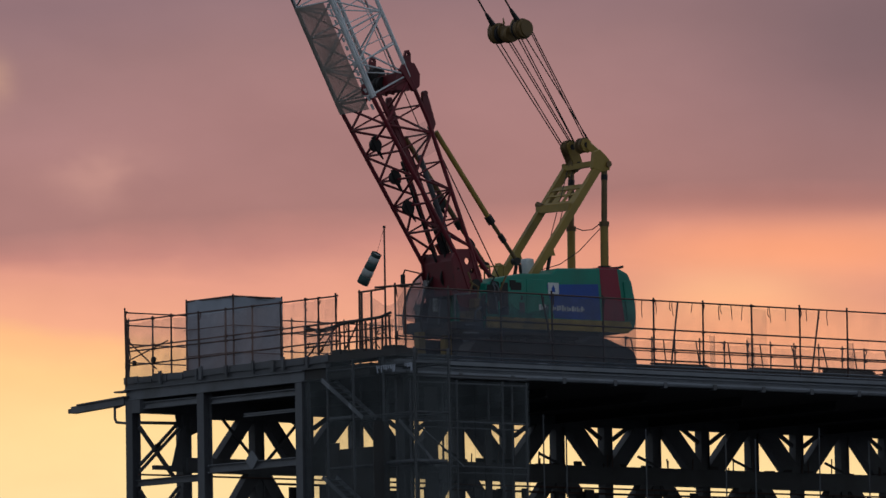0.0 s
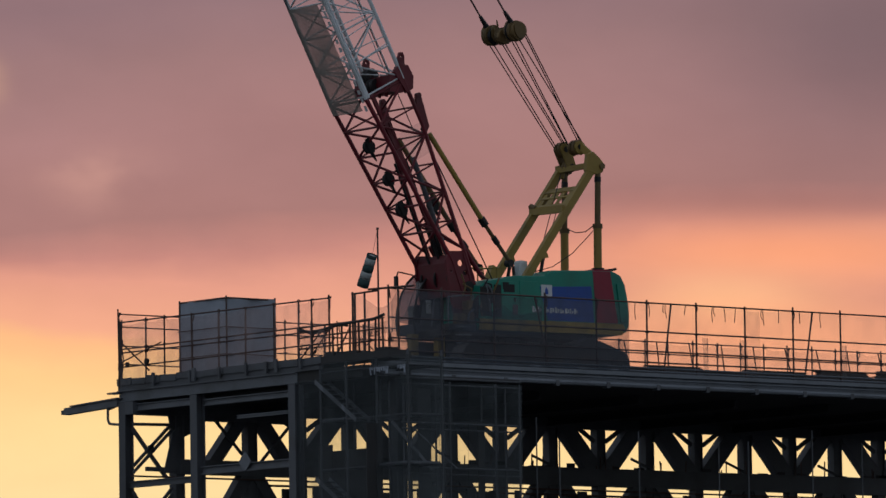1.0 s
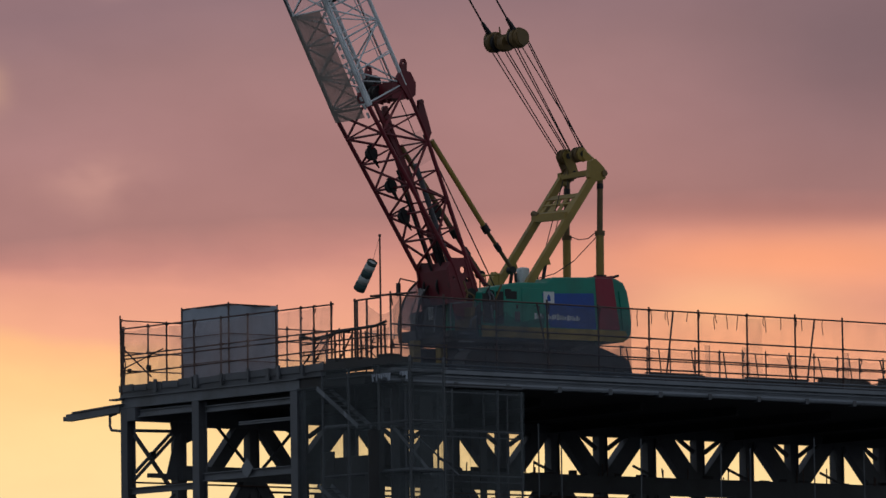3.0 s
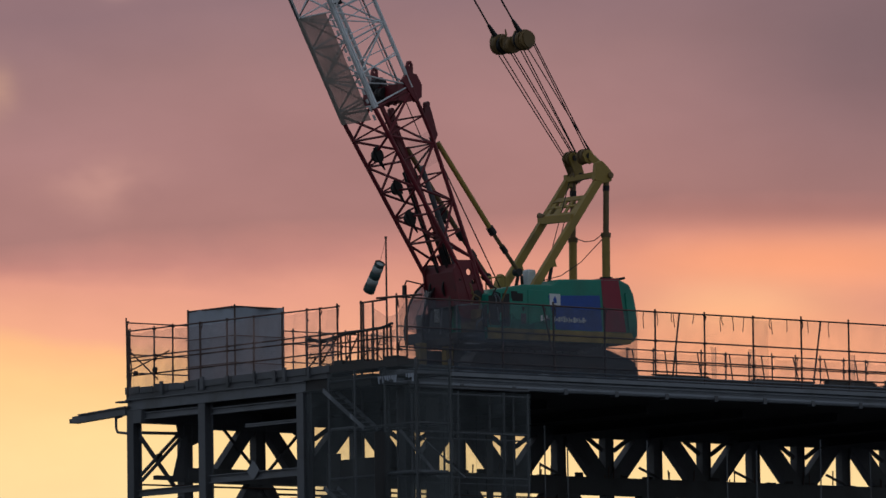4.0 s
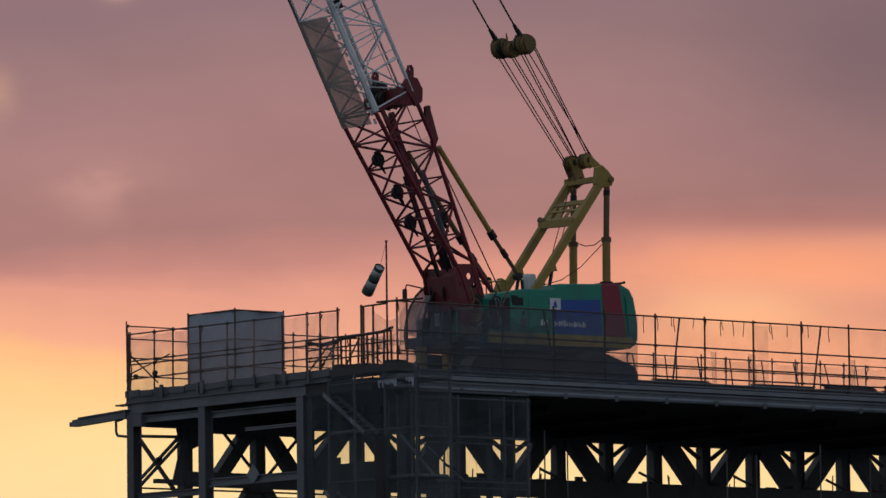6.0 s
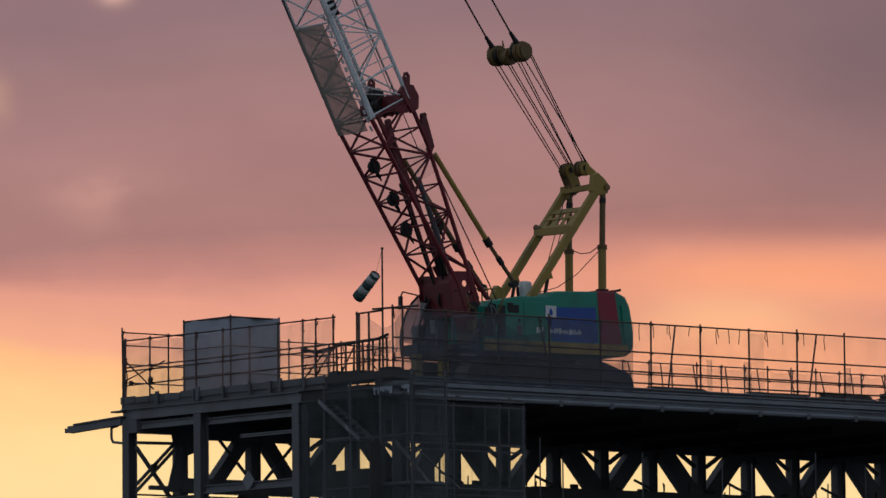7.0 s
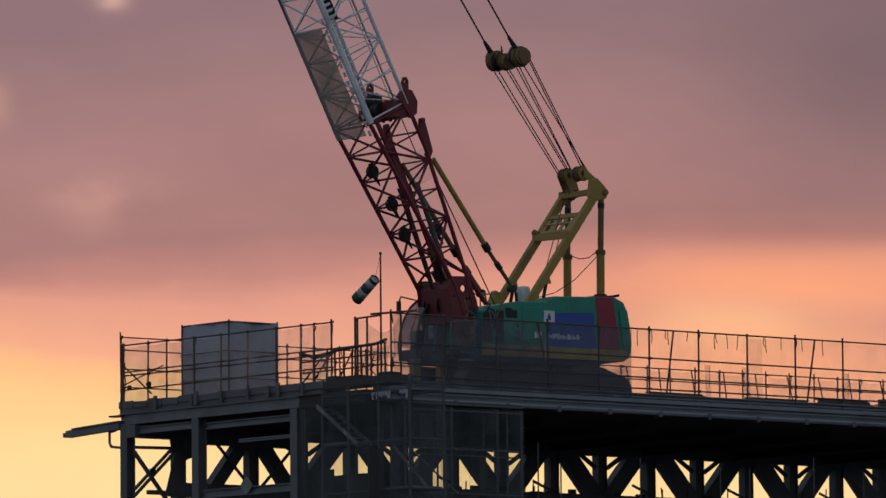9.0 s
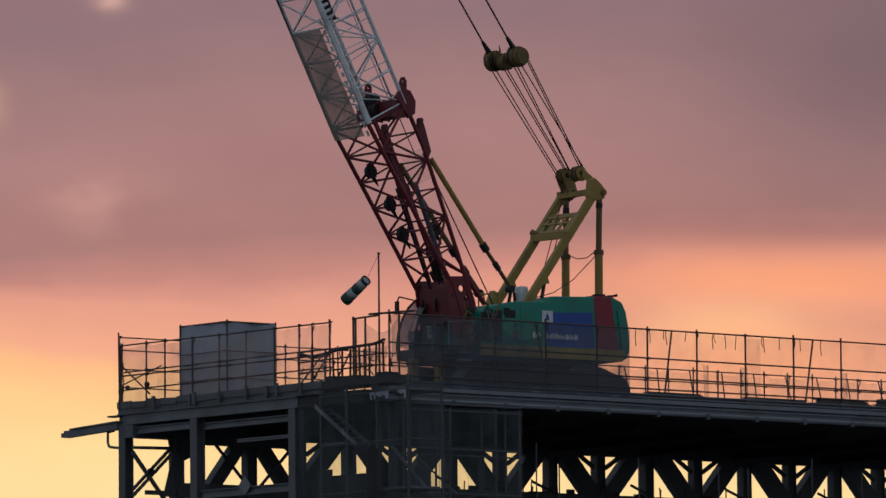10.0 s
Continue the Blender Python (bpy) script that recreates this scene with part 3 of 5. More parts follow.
# ---- scaffold tower at the near corner, wrapped in net ----
def scaffold_tower():
    root = thing("scaffold_tower", "scaffold stair tower wrapped in grey-green net at the building's corner", "scaffold")
    xs, ys = (-0.05, 1.5), (-2.55, -0.8, 0.9, 2.4)
    for x in xs:
        for y in ys:
            part("standard", Geo().tube((x, y, 0), (x, y, 18.95), 0.045, 8), STEEL, root)
    for k in range(11):
        z = 18.4 - 1.75 * k
        for x in xs:
            part("ledger", Geo().tube((x, ys[0], z), (x, ys[-1], z), 0.035, 6), STEEL, root)
        for y in ys:
            part("transom", Geo().tube((xs[0], y, z), (xs[1], y, z), 0.035, 6), STEEL, root)
        if k % 2 == 0:
            for x in (-0.12, 0.5):
                part("stair_stringer", Geo().bar((x, 2.65, z - 0.28), (x, 0.3, z - 1.8), 0.04, 0.15), GALV, root)
            for i in range(8):
                u = (i + 0.5) / 8
                part("tread", Geo().box(-0.1, 0.5, 2.45 - 2.2 * u, 2.65 - 2.2 * u, z - 0.33 - 1.5 * u, z - 0.30 - 1.5 * u), GALV, root)
        else:
            part("long_brace", Geo().bar((0.2, -1.32, z - 0.2), (2.0, -1.32, z - 1.85), 0.04, 0.12), STEEL_PALE, root)
        part("platform", Geo().box(0.0, 1.45, 0.9 if k % 2 else -2.5, 2.4 if k % 2 else -0.8, z + 0.04, z + 0.09), GALV, root)
    part("top_platform", Geo().box(-0.15, 0.9, -1.6, 2.4, 18.70, 18.98), DECKING, root)
    for y0, y1 in ((-2.6, -0.8), (-0.8, 0.9), (0.9, 2.4), (2.4, 3.7)):
        net_panel(root, (-0.2, y1, 0), (-0.2, y0, 0), 8.0, 18.75 if y0 < 2 else 18.2, NET_DARK, 0.03, int(y0 * 10) + 60)
    net_panel(root, (-0.2, -2.62, 0), (1.6, -2.62, 0), 8.0, 18.75, NET_DARK, 0.03, 9)
    # guard rail on top, sagging sheet over it
    ry = (3.7, 2.95, 2.2, 1.7, 1.2, 0.75, 0.2, -0.35, -0.7, -1.15)
    for i, y in enumerate(ry):
        part("guard_post", Geo().tube((0.0, y, 18.95), (0.0 + 0.03 * (i % 3 - 1), y, 20.15), 0.04, 8), PIPE, root)
    for z in (20.12, 19.75, 19.35):
        part("guard_rail", Geo().tube((0, 3.75, z), (0, -1.2, z + 0.03), 0.03, 6), PIPE, root)
    part("rolled_sheet", Geo().path([(0, 3.7, 20.05), (0, 2.9, 19.92), (0, 2.2, 19.98), (0, 1.2, 20.1), (0, 0.2, 20.12), (0, -0.6, 20.14), (0, -1.2, 20.26)], 0.055, 8), DECKING, root)
    part("draped_sheet", Geo().path([(0.02, 3.6, 20.1), (0.02, 3.0, 19.86), (0.02, 2.3, 19.90), (0.02, 1.6, 20.06), (0.02, 0.9, 20.04)], 0.04, 6), DECKING, root)
    rc = random.Random(14)
    for k in range(16):
        y, z = rc.uniform(-1.0, 3.5), rc.uniform(19.2, 19.95)
        part("loose_cord", Geo().path([(0.0, y, z), (-0.05, y + rc.uniform(-0.15, 0.15), z - rc.uniform(0.05, 0.2)), (0.0, y + rc.uniform(-0.25, 0.25), z - rc.uniform(0.1, 0.4))], 0.022, 5), PIPE, root)
    for y, z in ((1.75, 19.08), (1.1, 19.05), (0.6, 19.04), (-1.2, 19.06)):
        part("board_heap", Geo().box(-0.15, 0.5, y - rc.uniform(0.2, 0.4), y + rc.uniform(0.2, 0.4), 18.97, z + rc.uniform(0, 0.06)), DECKING, root, "", 0.02)
    for a, b in (((0, 2.9, 19.1), (0, 1.9, 20.0)), ((0, 3.6, 19.0), (0, 2.4, 19.9)), ((0.3, 1.9, 19.0), (0.3, 1.1, 20.0))):
        part("brace", Geo().tube(a, b, 0.03, 6), PIPE, root)
    for y0, y1 in ((3.7, 2.2), (0.6, -1.2)):
        net_panel(root, (0.05, y0, 0), (0.05, y1, 0), 19.0, 20.05, NET_PALE, 0.08, int(y0 * 9))
    # tall screen beside it
    for y, z in ((0.58, 21.2), (0.45, 21.1), (-0.1, 21.1), (-2.0, 21.15)):
        part("screen_post", Geo().tube((0.02, y, 18.95), (0.02, y, z), 0.04, 8), PIPE, root)
    part("screen_rail", Geo().tube((0.0, 0.6, 21.12), (0.0, -0.9, 21.14), 0.035, 8), PIPE, root)
    part("screen_rail", Geo().tube((0.0, -0.35, 21.22), (0.0, -2.9, 21.16), 0.04, 8), PIPE, root)
    net_panel(root, (0.03, 0.5, 0), (0.03, -0.1, 0), 19.3, 21.1, NET_FENCE, 0.05, 31)
    net_panel(root, (0.03, -0.1, 0), (0.03, -2.0, 0), 19.6, 21.0, NET_PALE, 0.45, 32)
    # dark boards hung inside the net
    for y0, y1, z0, z1 in ((2.62, 3.4, 12.5, 15.86), (0.35, 2.6, 12.5, 15.62)):
        part("hung_board", Geo().box(0.62, 0.66, y0, y1, z0, z1), DECKING, root)
    # teeth of loose boards under the deck edge
    rt = random.Random(6)
    for k in range(13):
        y = -0.72 - 0.125 * k if k < 9 else -2.3 - 0.12 * (k - 9)
        part("torn_sheet_edge", Geo().bar((-0.28, y, 18.38), (-0.28, y - rt.uniform(-0.05, 0.08), 18.38 - rt.uniform(0.1, 0.3)), 0.02, rt.uniform(0.04, 0.09), (0, 1, 0)), SHEET, root)
    return root


scaffold_tower()


def face_scaffold():
    root = thing("face_scaffold", "net-covered scaffold bay against the frame's long face", "scaffold")
    for x in (0.8, 2.95, 5.1, 6.22):
        for y in (-1.25, -0.45):
            part("standard", Geo().tube((x, y, 0), (x, y, 17.95), 0.04, 8), STEEL, root)
    for k in range(10):
        z = 18.05 - 1.60 * k
        part("ledger", Geo().tube((0.7, -1.25, z), (6.3, -1.25, z), 0.04, 6), STEEL, root)
        part("ledger", Geo().tube((0.7, -1.25, z - 0.22), (6.3, -1.25, z - 0.22), 0.03, 6), STEEL, root)
        part("plank", Geo().box(0.7, 6.3, -1.2, -0.5, z + 0.04, z + 0.09), DECKING, root)
        if k % 2:
            part("brace", Geo().tube((0.9, -1.3, z), (3.2, -1.3, z - 1.6), 0.03, 6), STEEL_PALE, root)
    for x0, x1, z0, z1 in ((-0.62, 0.1, 13.5, 16.4), (1.75, 2.35, 12.5, 17.7), (4.55, 4.85, 13, 16.6)):
        part("hung_board", Geo().box(x0, x1, -0.9, -0.86, z0, z1), DECKING, root)
    for k in range(4):
        net_panel(root, (1.0 + 1.32 * k, -1.36, 0), (2.32 + 1.32 * k, -1.36, 0), 8.0, 17.95, NET_DARK, 0.02, 90 + k)


face_scaffold()


# ---- crawler crane ----
CRANE = pose(11.55, 6.5, DECK - 0.04, 0, 0, 176)
crane = thing("crawler_crane", "lattice-boom crawler crane with a green and blue house on the deck", "crane", CRANE)


def crane_base():
    for s in (1, -1):
        y = 2.55 * s
        front = [(2.9 + 0.66 * math.cos(a), 0.78 + 0.66 * math.sin(a)) for a in [math.pi / 2 - math.pi * i / 8 for i in range(9)]]
        rear = [(-3.75 + 0.5 * math.cos(a), 0.74 + 0.6 * math.sin(a)) for a in [-math.pi / 2 - math.pi * i / 8 for i in range(9)]] + [(-2.9, 1.62), (-2.3, 1.74), (-1.7, 1.5)]
        track = part("crawler_track", Geo().prism(front + rear, y - 0.42, y + 0.42), BLACK, crane, "dark steel crawler track", 0.03)
        for k in range(14):
            x = -1.6 + k * 0.325
            part("track_shoe", Geo().box(x, x + 0.27, y - 0.47, y + 0.47, 1.42, 1.50), BLACK, track)
        for k in range(6):
            part("road_wheel", Geo().sheave((-3.2 + k * 1.1, y + 0.4 * s, 0.45), (0, 1, 0), 0.26, 0.2, 14), BLACK, track)
        part("drive_sprocket", Geo().sheave((-3.72, y + 0.42 * s, 0.70), (0, 1, 0), 0.40, 0.14, 18), BLACK, track)
        part("side_frame", Geo().box(-3.4, 2.6, y + 0.40 * s - 0.06, y + 0.40 * s + 0.06, 0.62, 1.15), BLACK, track)
    part("carbody", Geo().box(-1.6, 1.6, -2.2, 2.2, 0.7, 1.45), BLACK, crane, "", 0.08)
    part("slew_ring", Geo().tube((0, 0, 1.4), (0, 0, 1.85), 1.05, 28), BLACK, crane)
    part("turntable_frame", Geo().box(-3.6, 3.0, -1.45, 1.5, 1.78, 2.06), BLACK, crane, "", 0.03)
    for x, y, w in ((3.26, -0.6, 0.32), (2.62, 0.2, 0.32)):
        part("support_leg", Geo().box(x - w / 2, x + w / 2, y - 0.15, y + 0.15, 0.0, 1.95), YELLOW, crane, "yellow steel leg", 0.02)
    part("leg_box", Geo().box(2.15, 3.15, -0.9, -0.5, 0.1, 1.64), BLACK, crane, "", 0.04)
    part("front_frame", Geo().box(-1.5, 1.9, -0.8, -0.4, 0.5, 1.9), BLACK, crane, "", 0.04)


def crane_house():
    prof = [(1.85, 2.0), (1.78, 3.66), (1.40, 3.86), (0.1, 4.1), (-1.25, 4.14), (-1.52, 4.36), (-3.62, 4.44), (-3.62, 2.0)]
    house = part("machine_house", Geo().prism(prof, -1.55, 1.7), GREEN, crane, "green machine house with a blue panel and yellow base", 0.06)
    tail = [(-3.62, 2.0), (-3.62, 4.44), (-4.5, 4.46), (-4.88, 4.3), (-5.08, 3.95), (-5.20, 3.4), (-5.27, 2.8), (-5.25, 2.4), (-5.12, 2.14), (-4.85, 2.02)]
    cw = part("counterweight", Geo().prism(tail, -1.6, 1.68), GREEN, crane, "rounded green counterweight with a red band", 0.12)
    y = 1.7
    part("red_band", Geo().prism([(-3.66, 2.46), (-3.50, 4.40), (-4.33, 4.42), (-4.66, 2.46)], y - 0.05, y + 0.012), CRIMSON, cw, "red painted band")
    part("tail_plate", Geo().prism([(-4.80, 2.5), (-4.62, 3.95), (-4.78, 4.02), (-5.02, 3.6), (-5.14, 2.9), (-5.12, 2.5)], y - 0.05, y + 0.035), GREEN, cw, "", 0.02)
    part("red_top", Geo().prism([(-3.52, 4.42), (-4.45, 4.44), (-4.45, 4.5), (-3.52, 4.48)], -1.5, 1.62), CRIMSON, cw)
    part("blue_panel", Geo().prism([(-1.35, 2.46), (-1.0, 3.72), (-3.42, 3.82), (-3.53, 2.46)], y - 0.05, y + 0.010), BLUE, house, "blue painted panel")
    part("yellow_base", Geo().prism([(1.84, 2.0), (1.82, 2.42), (-4.9, 2.44), (-5.0, 2.3), (-4.85, 2.02)], y - 0.05, y + 0.014), YELLOW, house, "yellow painted lower band")
    badge = part("badge", Geo().box(-1.56, -1.06, y, y + 0.02, 3.34, 3.80), WHITE, house, "white square badge with a plain dark mark")
    part("mark", Geo().prism([(-1.38, 3.44), (-1.25, 3.44), (-1.22, 3.58), (-1.30, 3.72), (-1.37, 3.58)], y + 0.02, y + 0.03), BLUE, badge)
    rb = random.Random(2)
    x = -0.62
    for w in (0.20, 0.16, 0.0, 0.20, 0.19, 0.20, 0.18, 0.2, 0.14, 0.16):
        if w:
            h, q = rb.uniform(0.18, 0.23), w * rb.uniform(0.3, 0.55)
            part("letter_bar", Geo().box(x - q, x, y + 0.01, y + 0.022, 2.74, 2.74 + h), WHITE, house)
            part("letter_bar", Geo().box(x - w, x - q - 0.03, y + 0.01, y + 0.022, 2.74 + h * rb.uniform(0, 0.3), 2.74 + h * rb.uniform(0.6, 1.0)), WHITE, house)
        x -= w + 0.045 if w else 0.14
    for x0, x1, z0, z1 in ((1.55, 0.95, 2.55, 3.55), (0.8, 0.1, 2.55, 3.85), (-0.05, -0.9, 2.55, 3.9)):
        d = part("door_panel", Geo().box(min(x0, x1), max(x0, x1), y - 0.02, y + 0.02, z0, z1), GREEN, house, "", 0.015)
        part("handle", Geo().box(min(x0, x1) + 0.06, min(x0, x1) + 0.12, y + 0.02, y + 0.05, 3.1, 3.25), BLACK, d)
    part("vent_grille", Geo().box(1.05, 1.5, y + 0.02, y + 0.035, 3.0, 3.45), BLACK, house)
    part("vent_grille", Geo().box(0.2, 0.7, y + 0.02, y + 0.035, 3.45, 3.75), BLACK, house)
    part("exhaust_box", Geo().box(-1.32, -0.92, 0.15, 0.55, 4.05, 4.82), SILVER, house, "pale exhaust silencer", 0.1)
    part("exhaust_pipe", Geo().tube((-0.85, 0.3, 4.05), (-0.8, 0.3, 4.6), 0.06, 10), BLACK, house)
    part("roof_rail", Geo().path([(1.3, 0.9, 3.9), (1.3, 0.9, 4.35), (0.4, 0.9, 4.45), (0.4, 0.9, 4.05)], 0.03, 6), YELLOW, house)
    part("roof_rail", Geo().path([(1.0, -0.3, 3.9), (0.95, -0.3, 4.5), (0.2, -0.3, 4.55), (0.1, -0.3, 4.05)], 0.03, 6), YELLOW, house)
    part("mirror_arm", Geo().path([(-4.1, 1.4, 4.46), (-4.6, 1.5, 4.52), (-4.75, 1.55, 4.56)], 0.05, 6), BLACK, cw)
    rh = random.Random(7)
    for k in range(12):
        x, z = rh.uniform(1.1, 3.0), rh.uniform(2.3, 3.6)
        pts = [(x, 1.72, z), (x + rh.uniform(-0.25, 0.25), 1.75, z + rh.uniform(0.2, 0.5)), (x + rh.uniform(-0.4, 0.4), 1.7, z + rh.uniform(0.4, 0.9))]
        part("hose", Geo().path(pts, rh.uniform(0.02, 0.04), 6), (OCHRE, BLACK, STEEL_PALE)[k % 3], house)
    for x0, z0, w, h, m in ((1.78, 2.52, 0.5, 1.1, BLACK), (1.14, 2.52, 0.32, 1.2, BLACK), (1.45, 3.0, 0.35, 0.5, BLACK), (0.75, 3.55, 0.3, 0.28, BLACK), (1.2, 2.5, 0.4, 0.35, STEEL), (0.3, 2.6, 0.25, 0.4, STEEL)):
        part("recess_cover", Geo().box(x0 - w, x0, 1.69, 1.725, z0, z0 + h), m, house, "", 0.01)
    # side deck and steps by the boom foot
    part("side_deck", Geo().box(1.9, 3.2, 0.9, 1.6, 1.95, 2.2), BLACK, crane, "dark side deck", 0.03)
    part("tool_box", Geo().box(2.3, 2.75, 1.25, 1.6, 2.2, 2.6), OCHRE, crane, "ochre tool box", 0.04)
    part("side_panel", Geo().box(1.95, 2.25, 0.95, 1.6, 2.2, 3.1), OCHRE, crane, "greasy ochre equipment cover", 0.04)
    drum = part("auxiliary_drum", Geo().tube((1.55, 0.75, 2.85), (1.55, 1.62, 2.85), 0.36, 20), OCHRE, crane, "greasy ochre auxiliary rope drum")
    for yy in (0.75, 1.60):
        part("flange", Geo().tube((1.55, yy, 2.85), (1.55, yy + 0.05, 2.85), 0.52, 20), BLACK, drum)
    part("hand_rail", Geo().path([(3.15, 1.55, 2.2), (3.15, 1.55, 3.2), (2.0, 1.55, 3.3), (2.0, 1.55, 2.3)], 0.025, 6), STEEL_PALE, crane)
    for k in range(3):
        part("step", Geo().box(2.3, 2.9, 1.65, 1.85, 1.45 + 0.3 * k, 1.5 + 0.3 * k), STEEL_PALE, crane)


def crane_cab():
    at = Matrix.Translation((-0.82, 0, 0))
    # rounded glass front, set on the far side of the boom foot
    prof = [(3.95, 1.95), (4.02, 2.5), (3.95, 3.0), (3.75, 3.55), (3.48, 3.98), (3.15, 4.28), (2.8, 4.42), (1.9, 4.46), (1.7, 4.3), (1.7, 1.95)]
    cab = part("cab", Geo().prism([(2.6, 1.95), (2.6, 4.44), (1.9, 4.46), (1.7, 4.3), (1.7, 1.95)], -1.75, -0.62), CAB_PAINT, crane, "grey operator's cab with a curved glass front", 0.05)
    cab.matrix_basis = at
    part("cab_floor", Geo().prism([(3.95, 1.95), (4.0, 2.35), (2.6, 2.35), (2.6, 1.95)], -1.75, -0.62), STEEL, cab, "", 0.04)
    shell = Geo()
    inner = prof[1:7]
    for y in (-0.64, -1.73):
        pts = [(x, y, z) for x, z in inner] + [(2.6, y, 4.42), (2.6, y, 2.3)]
        shell.add(pts, [tuple(range(len(pts)))])
    for (xa, za), (xb, zb) in zip(inner, inner[1:]):
        shell.add([(xa, -0.64, za), (xb, -0.64, zb), (xb, -1.73, zb), (xa, -1.73, za)], [(0, 1, 2, 3)])
    gl = part("cab_glass", shell, GLASS, cab, "curved cab windows", 0, True)
    gl.visible_shadow = False
    for y in (-0.62, -1.75):
        part("window_frame", Geo().path([(x, y, z) for x, z in prof[:8]], 0.045, 8), BLACK, cab)
        part("pillar", Geo().tube((3.2, y, 2.3), (2.95, y, 4.35), 0.04, 8), CAB_PAINT, cab)
    part("side_panel", Geo().prism([(2.6, 2.3), (2.6, 3.25), (3.55, 3.2), (3.72, 2.3)], -0.66, -0.60), STEEL, cab, "", 0.02)
    part("rear_wall", Geo().box(2.55, 2.62, -1.7, -0.66, 2.3, 4.35), BLACK, cab)
    part("console", Geo().box(3.3, 3.6, -1.6, -0.8, 2.35, 3.1), BLACK, cab, "", 0.05)
    part("wiper", Geo().tube((3.98, -1.2, 2.7), (3.45, -1.1, 4.0), 0.02, 5), BLACK, cab)
    part("seat", Geo().box(2.65, 2.85, -1.5, -0.9, 2.4, 3.7), BLACK, cab, "dark operator's seat", 0.06)
    part("mirror_bracket", Geo().path([(3.2, -1.78, 4.3), (3.75, -1.95, 4.42), (3.85, -1.95, 4.2)], 0.03, 6), BLACK, cab)
    part("mirror", Geo().box(3.8, 3.9, -2.05, -1.85, 3.75, 4.25), BLACK, cab, "", 0.03)
    part("work_lamp", Geo().box(2.9, 3.05, -1.3, -1.1, 4.42, 4.56), BLACK, cab, "", 0.02)
    part("cab_label", Geo().box(3.2, 3.45, -0.62, -0.6, 2.75, 3.25), WHITE, cab, "faded white notice")


# boom: its axis leaves the slewing centre; half depth, half width
BANG = radians(62.65)
HALF, WID = 0.95, 1.15
JOINT = 12.25


def bp(s, n, y):
    """A point s metres up the boom, n metres towards its back, y metres to its side."""
    return (s * math.cos(BANG) - n * math.sin(BANG), y, s * math.sin(BANG) + n * math.cos(BANG))


def half(s, back=False):
    """The wedge of the foot section: half its depth at s."""
    return min(HALF, 0.37 + (s - 4.9) * 0.099 if back else 0.21 + (s - 4.9) * 0.107)


def pierced(outline, holes, y0, y1):
    """A plate of that x, z outline with round holes through it."""
    rings = [outline] + [[(x + r * math.cos(-2 * math.pi * k / 14), z + r * math.sin(-2 * math.pi * k / 14)) for k in range(14)] for x, z, r in holes]
    flat = [p for ring in rings for p in ring]
    tris = tessellate_polygon([[Vector((x, z, 0)) for x, z in ring] for ring in rings])
    n = len(flat)
    fs = [tuple(t) for t in tris] + [tuple(i + n for i in t)[::-1] for t in tris]
    k = 0
    for ring in rings:
        m = len(ring)
        fs += [(k + i, k + (i + 1) % m, k + (i + 1) % m + n, k + i + n) for i in range(m)]
        k += m
    return Geo().add([(x, y0, z) for x, z in flat] + [(x, y1, z) for x, z in flat], fs)


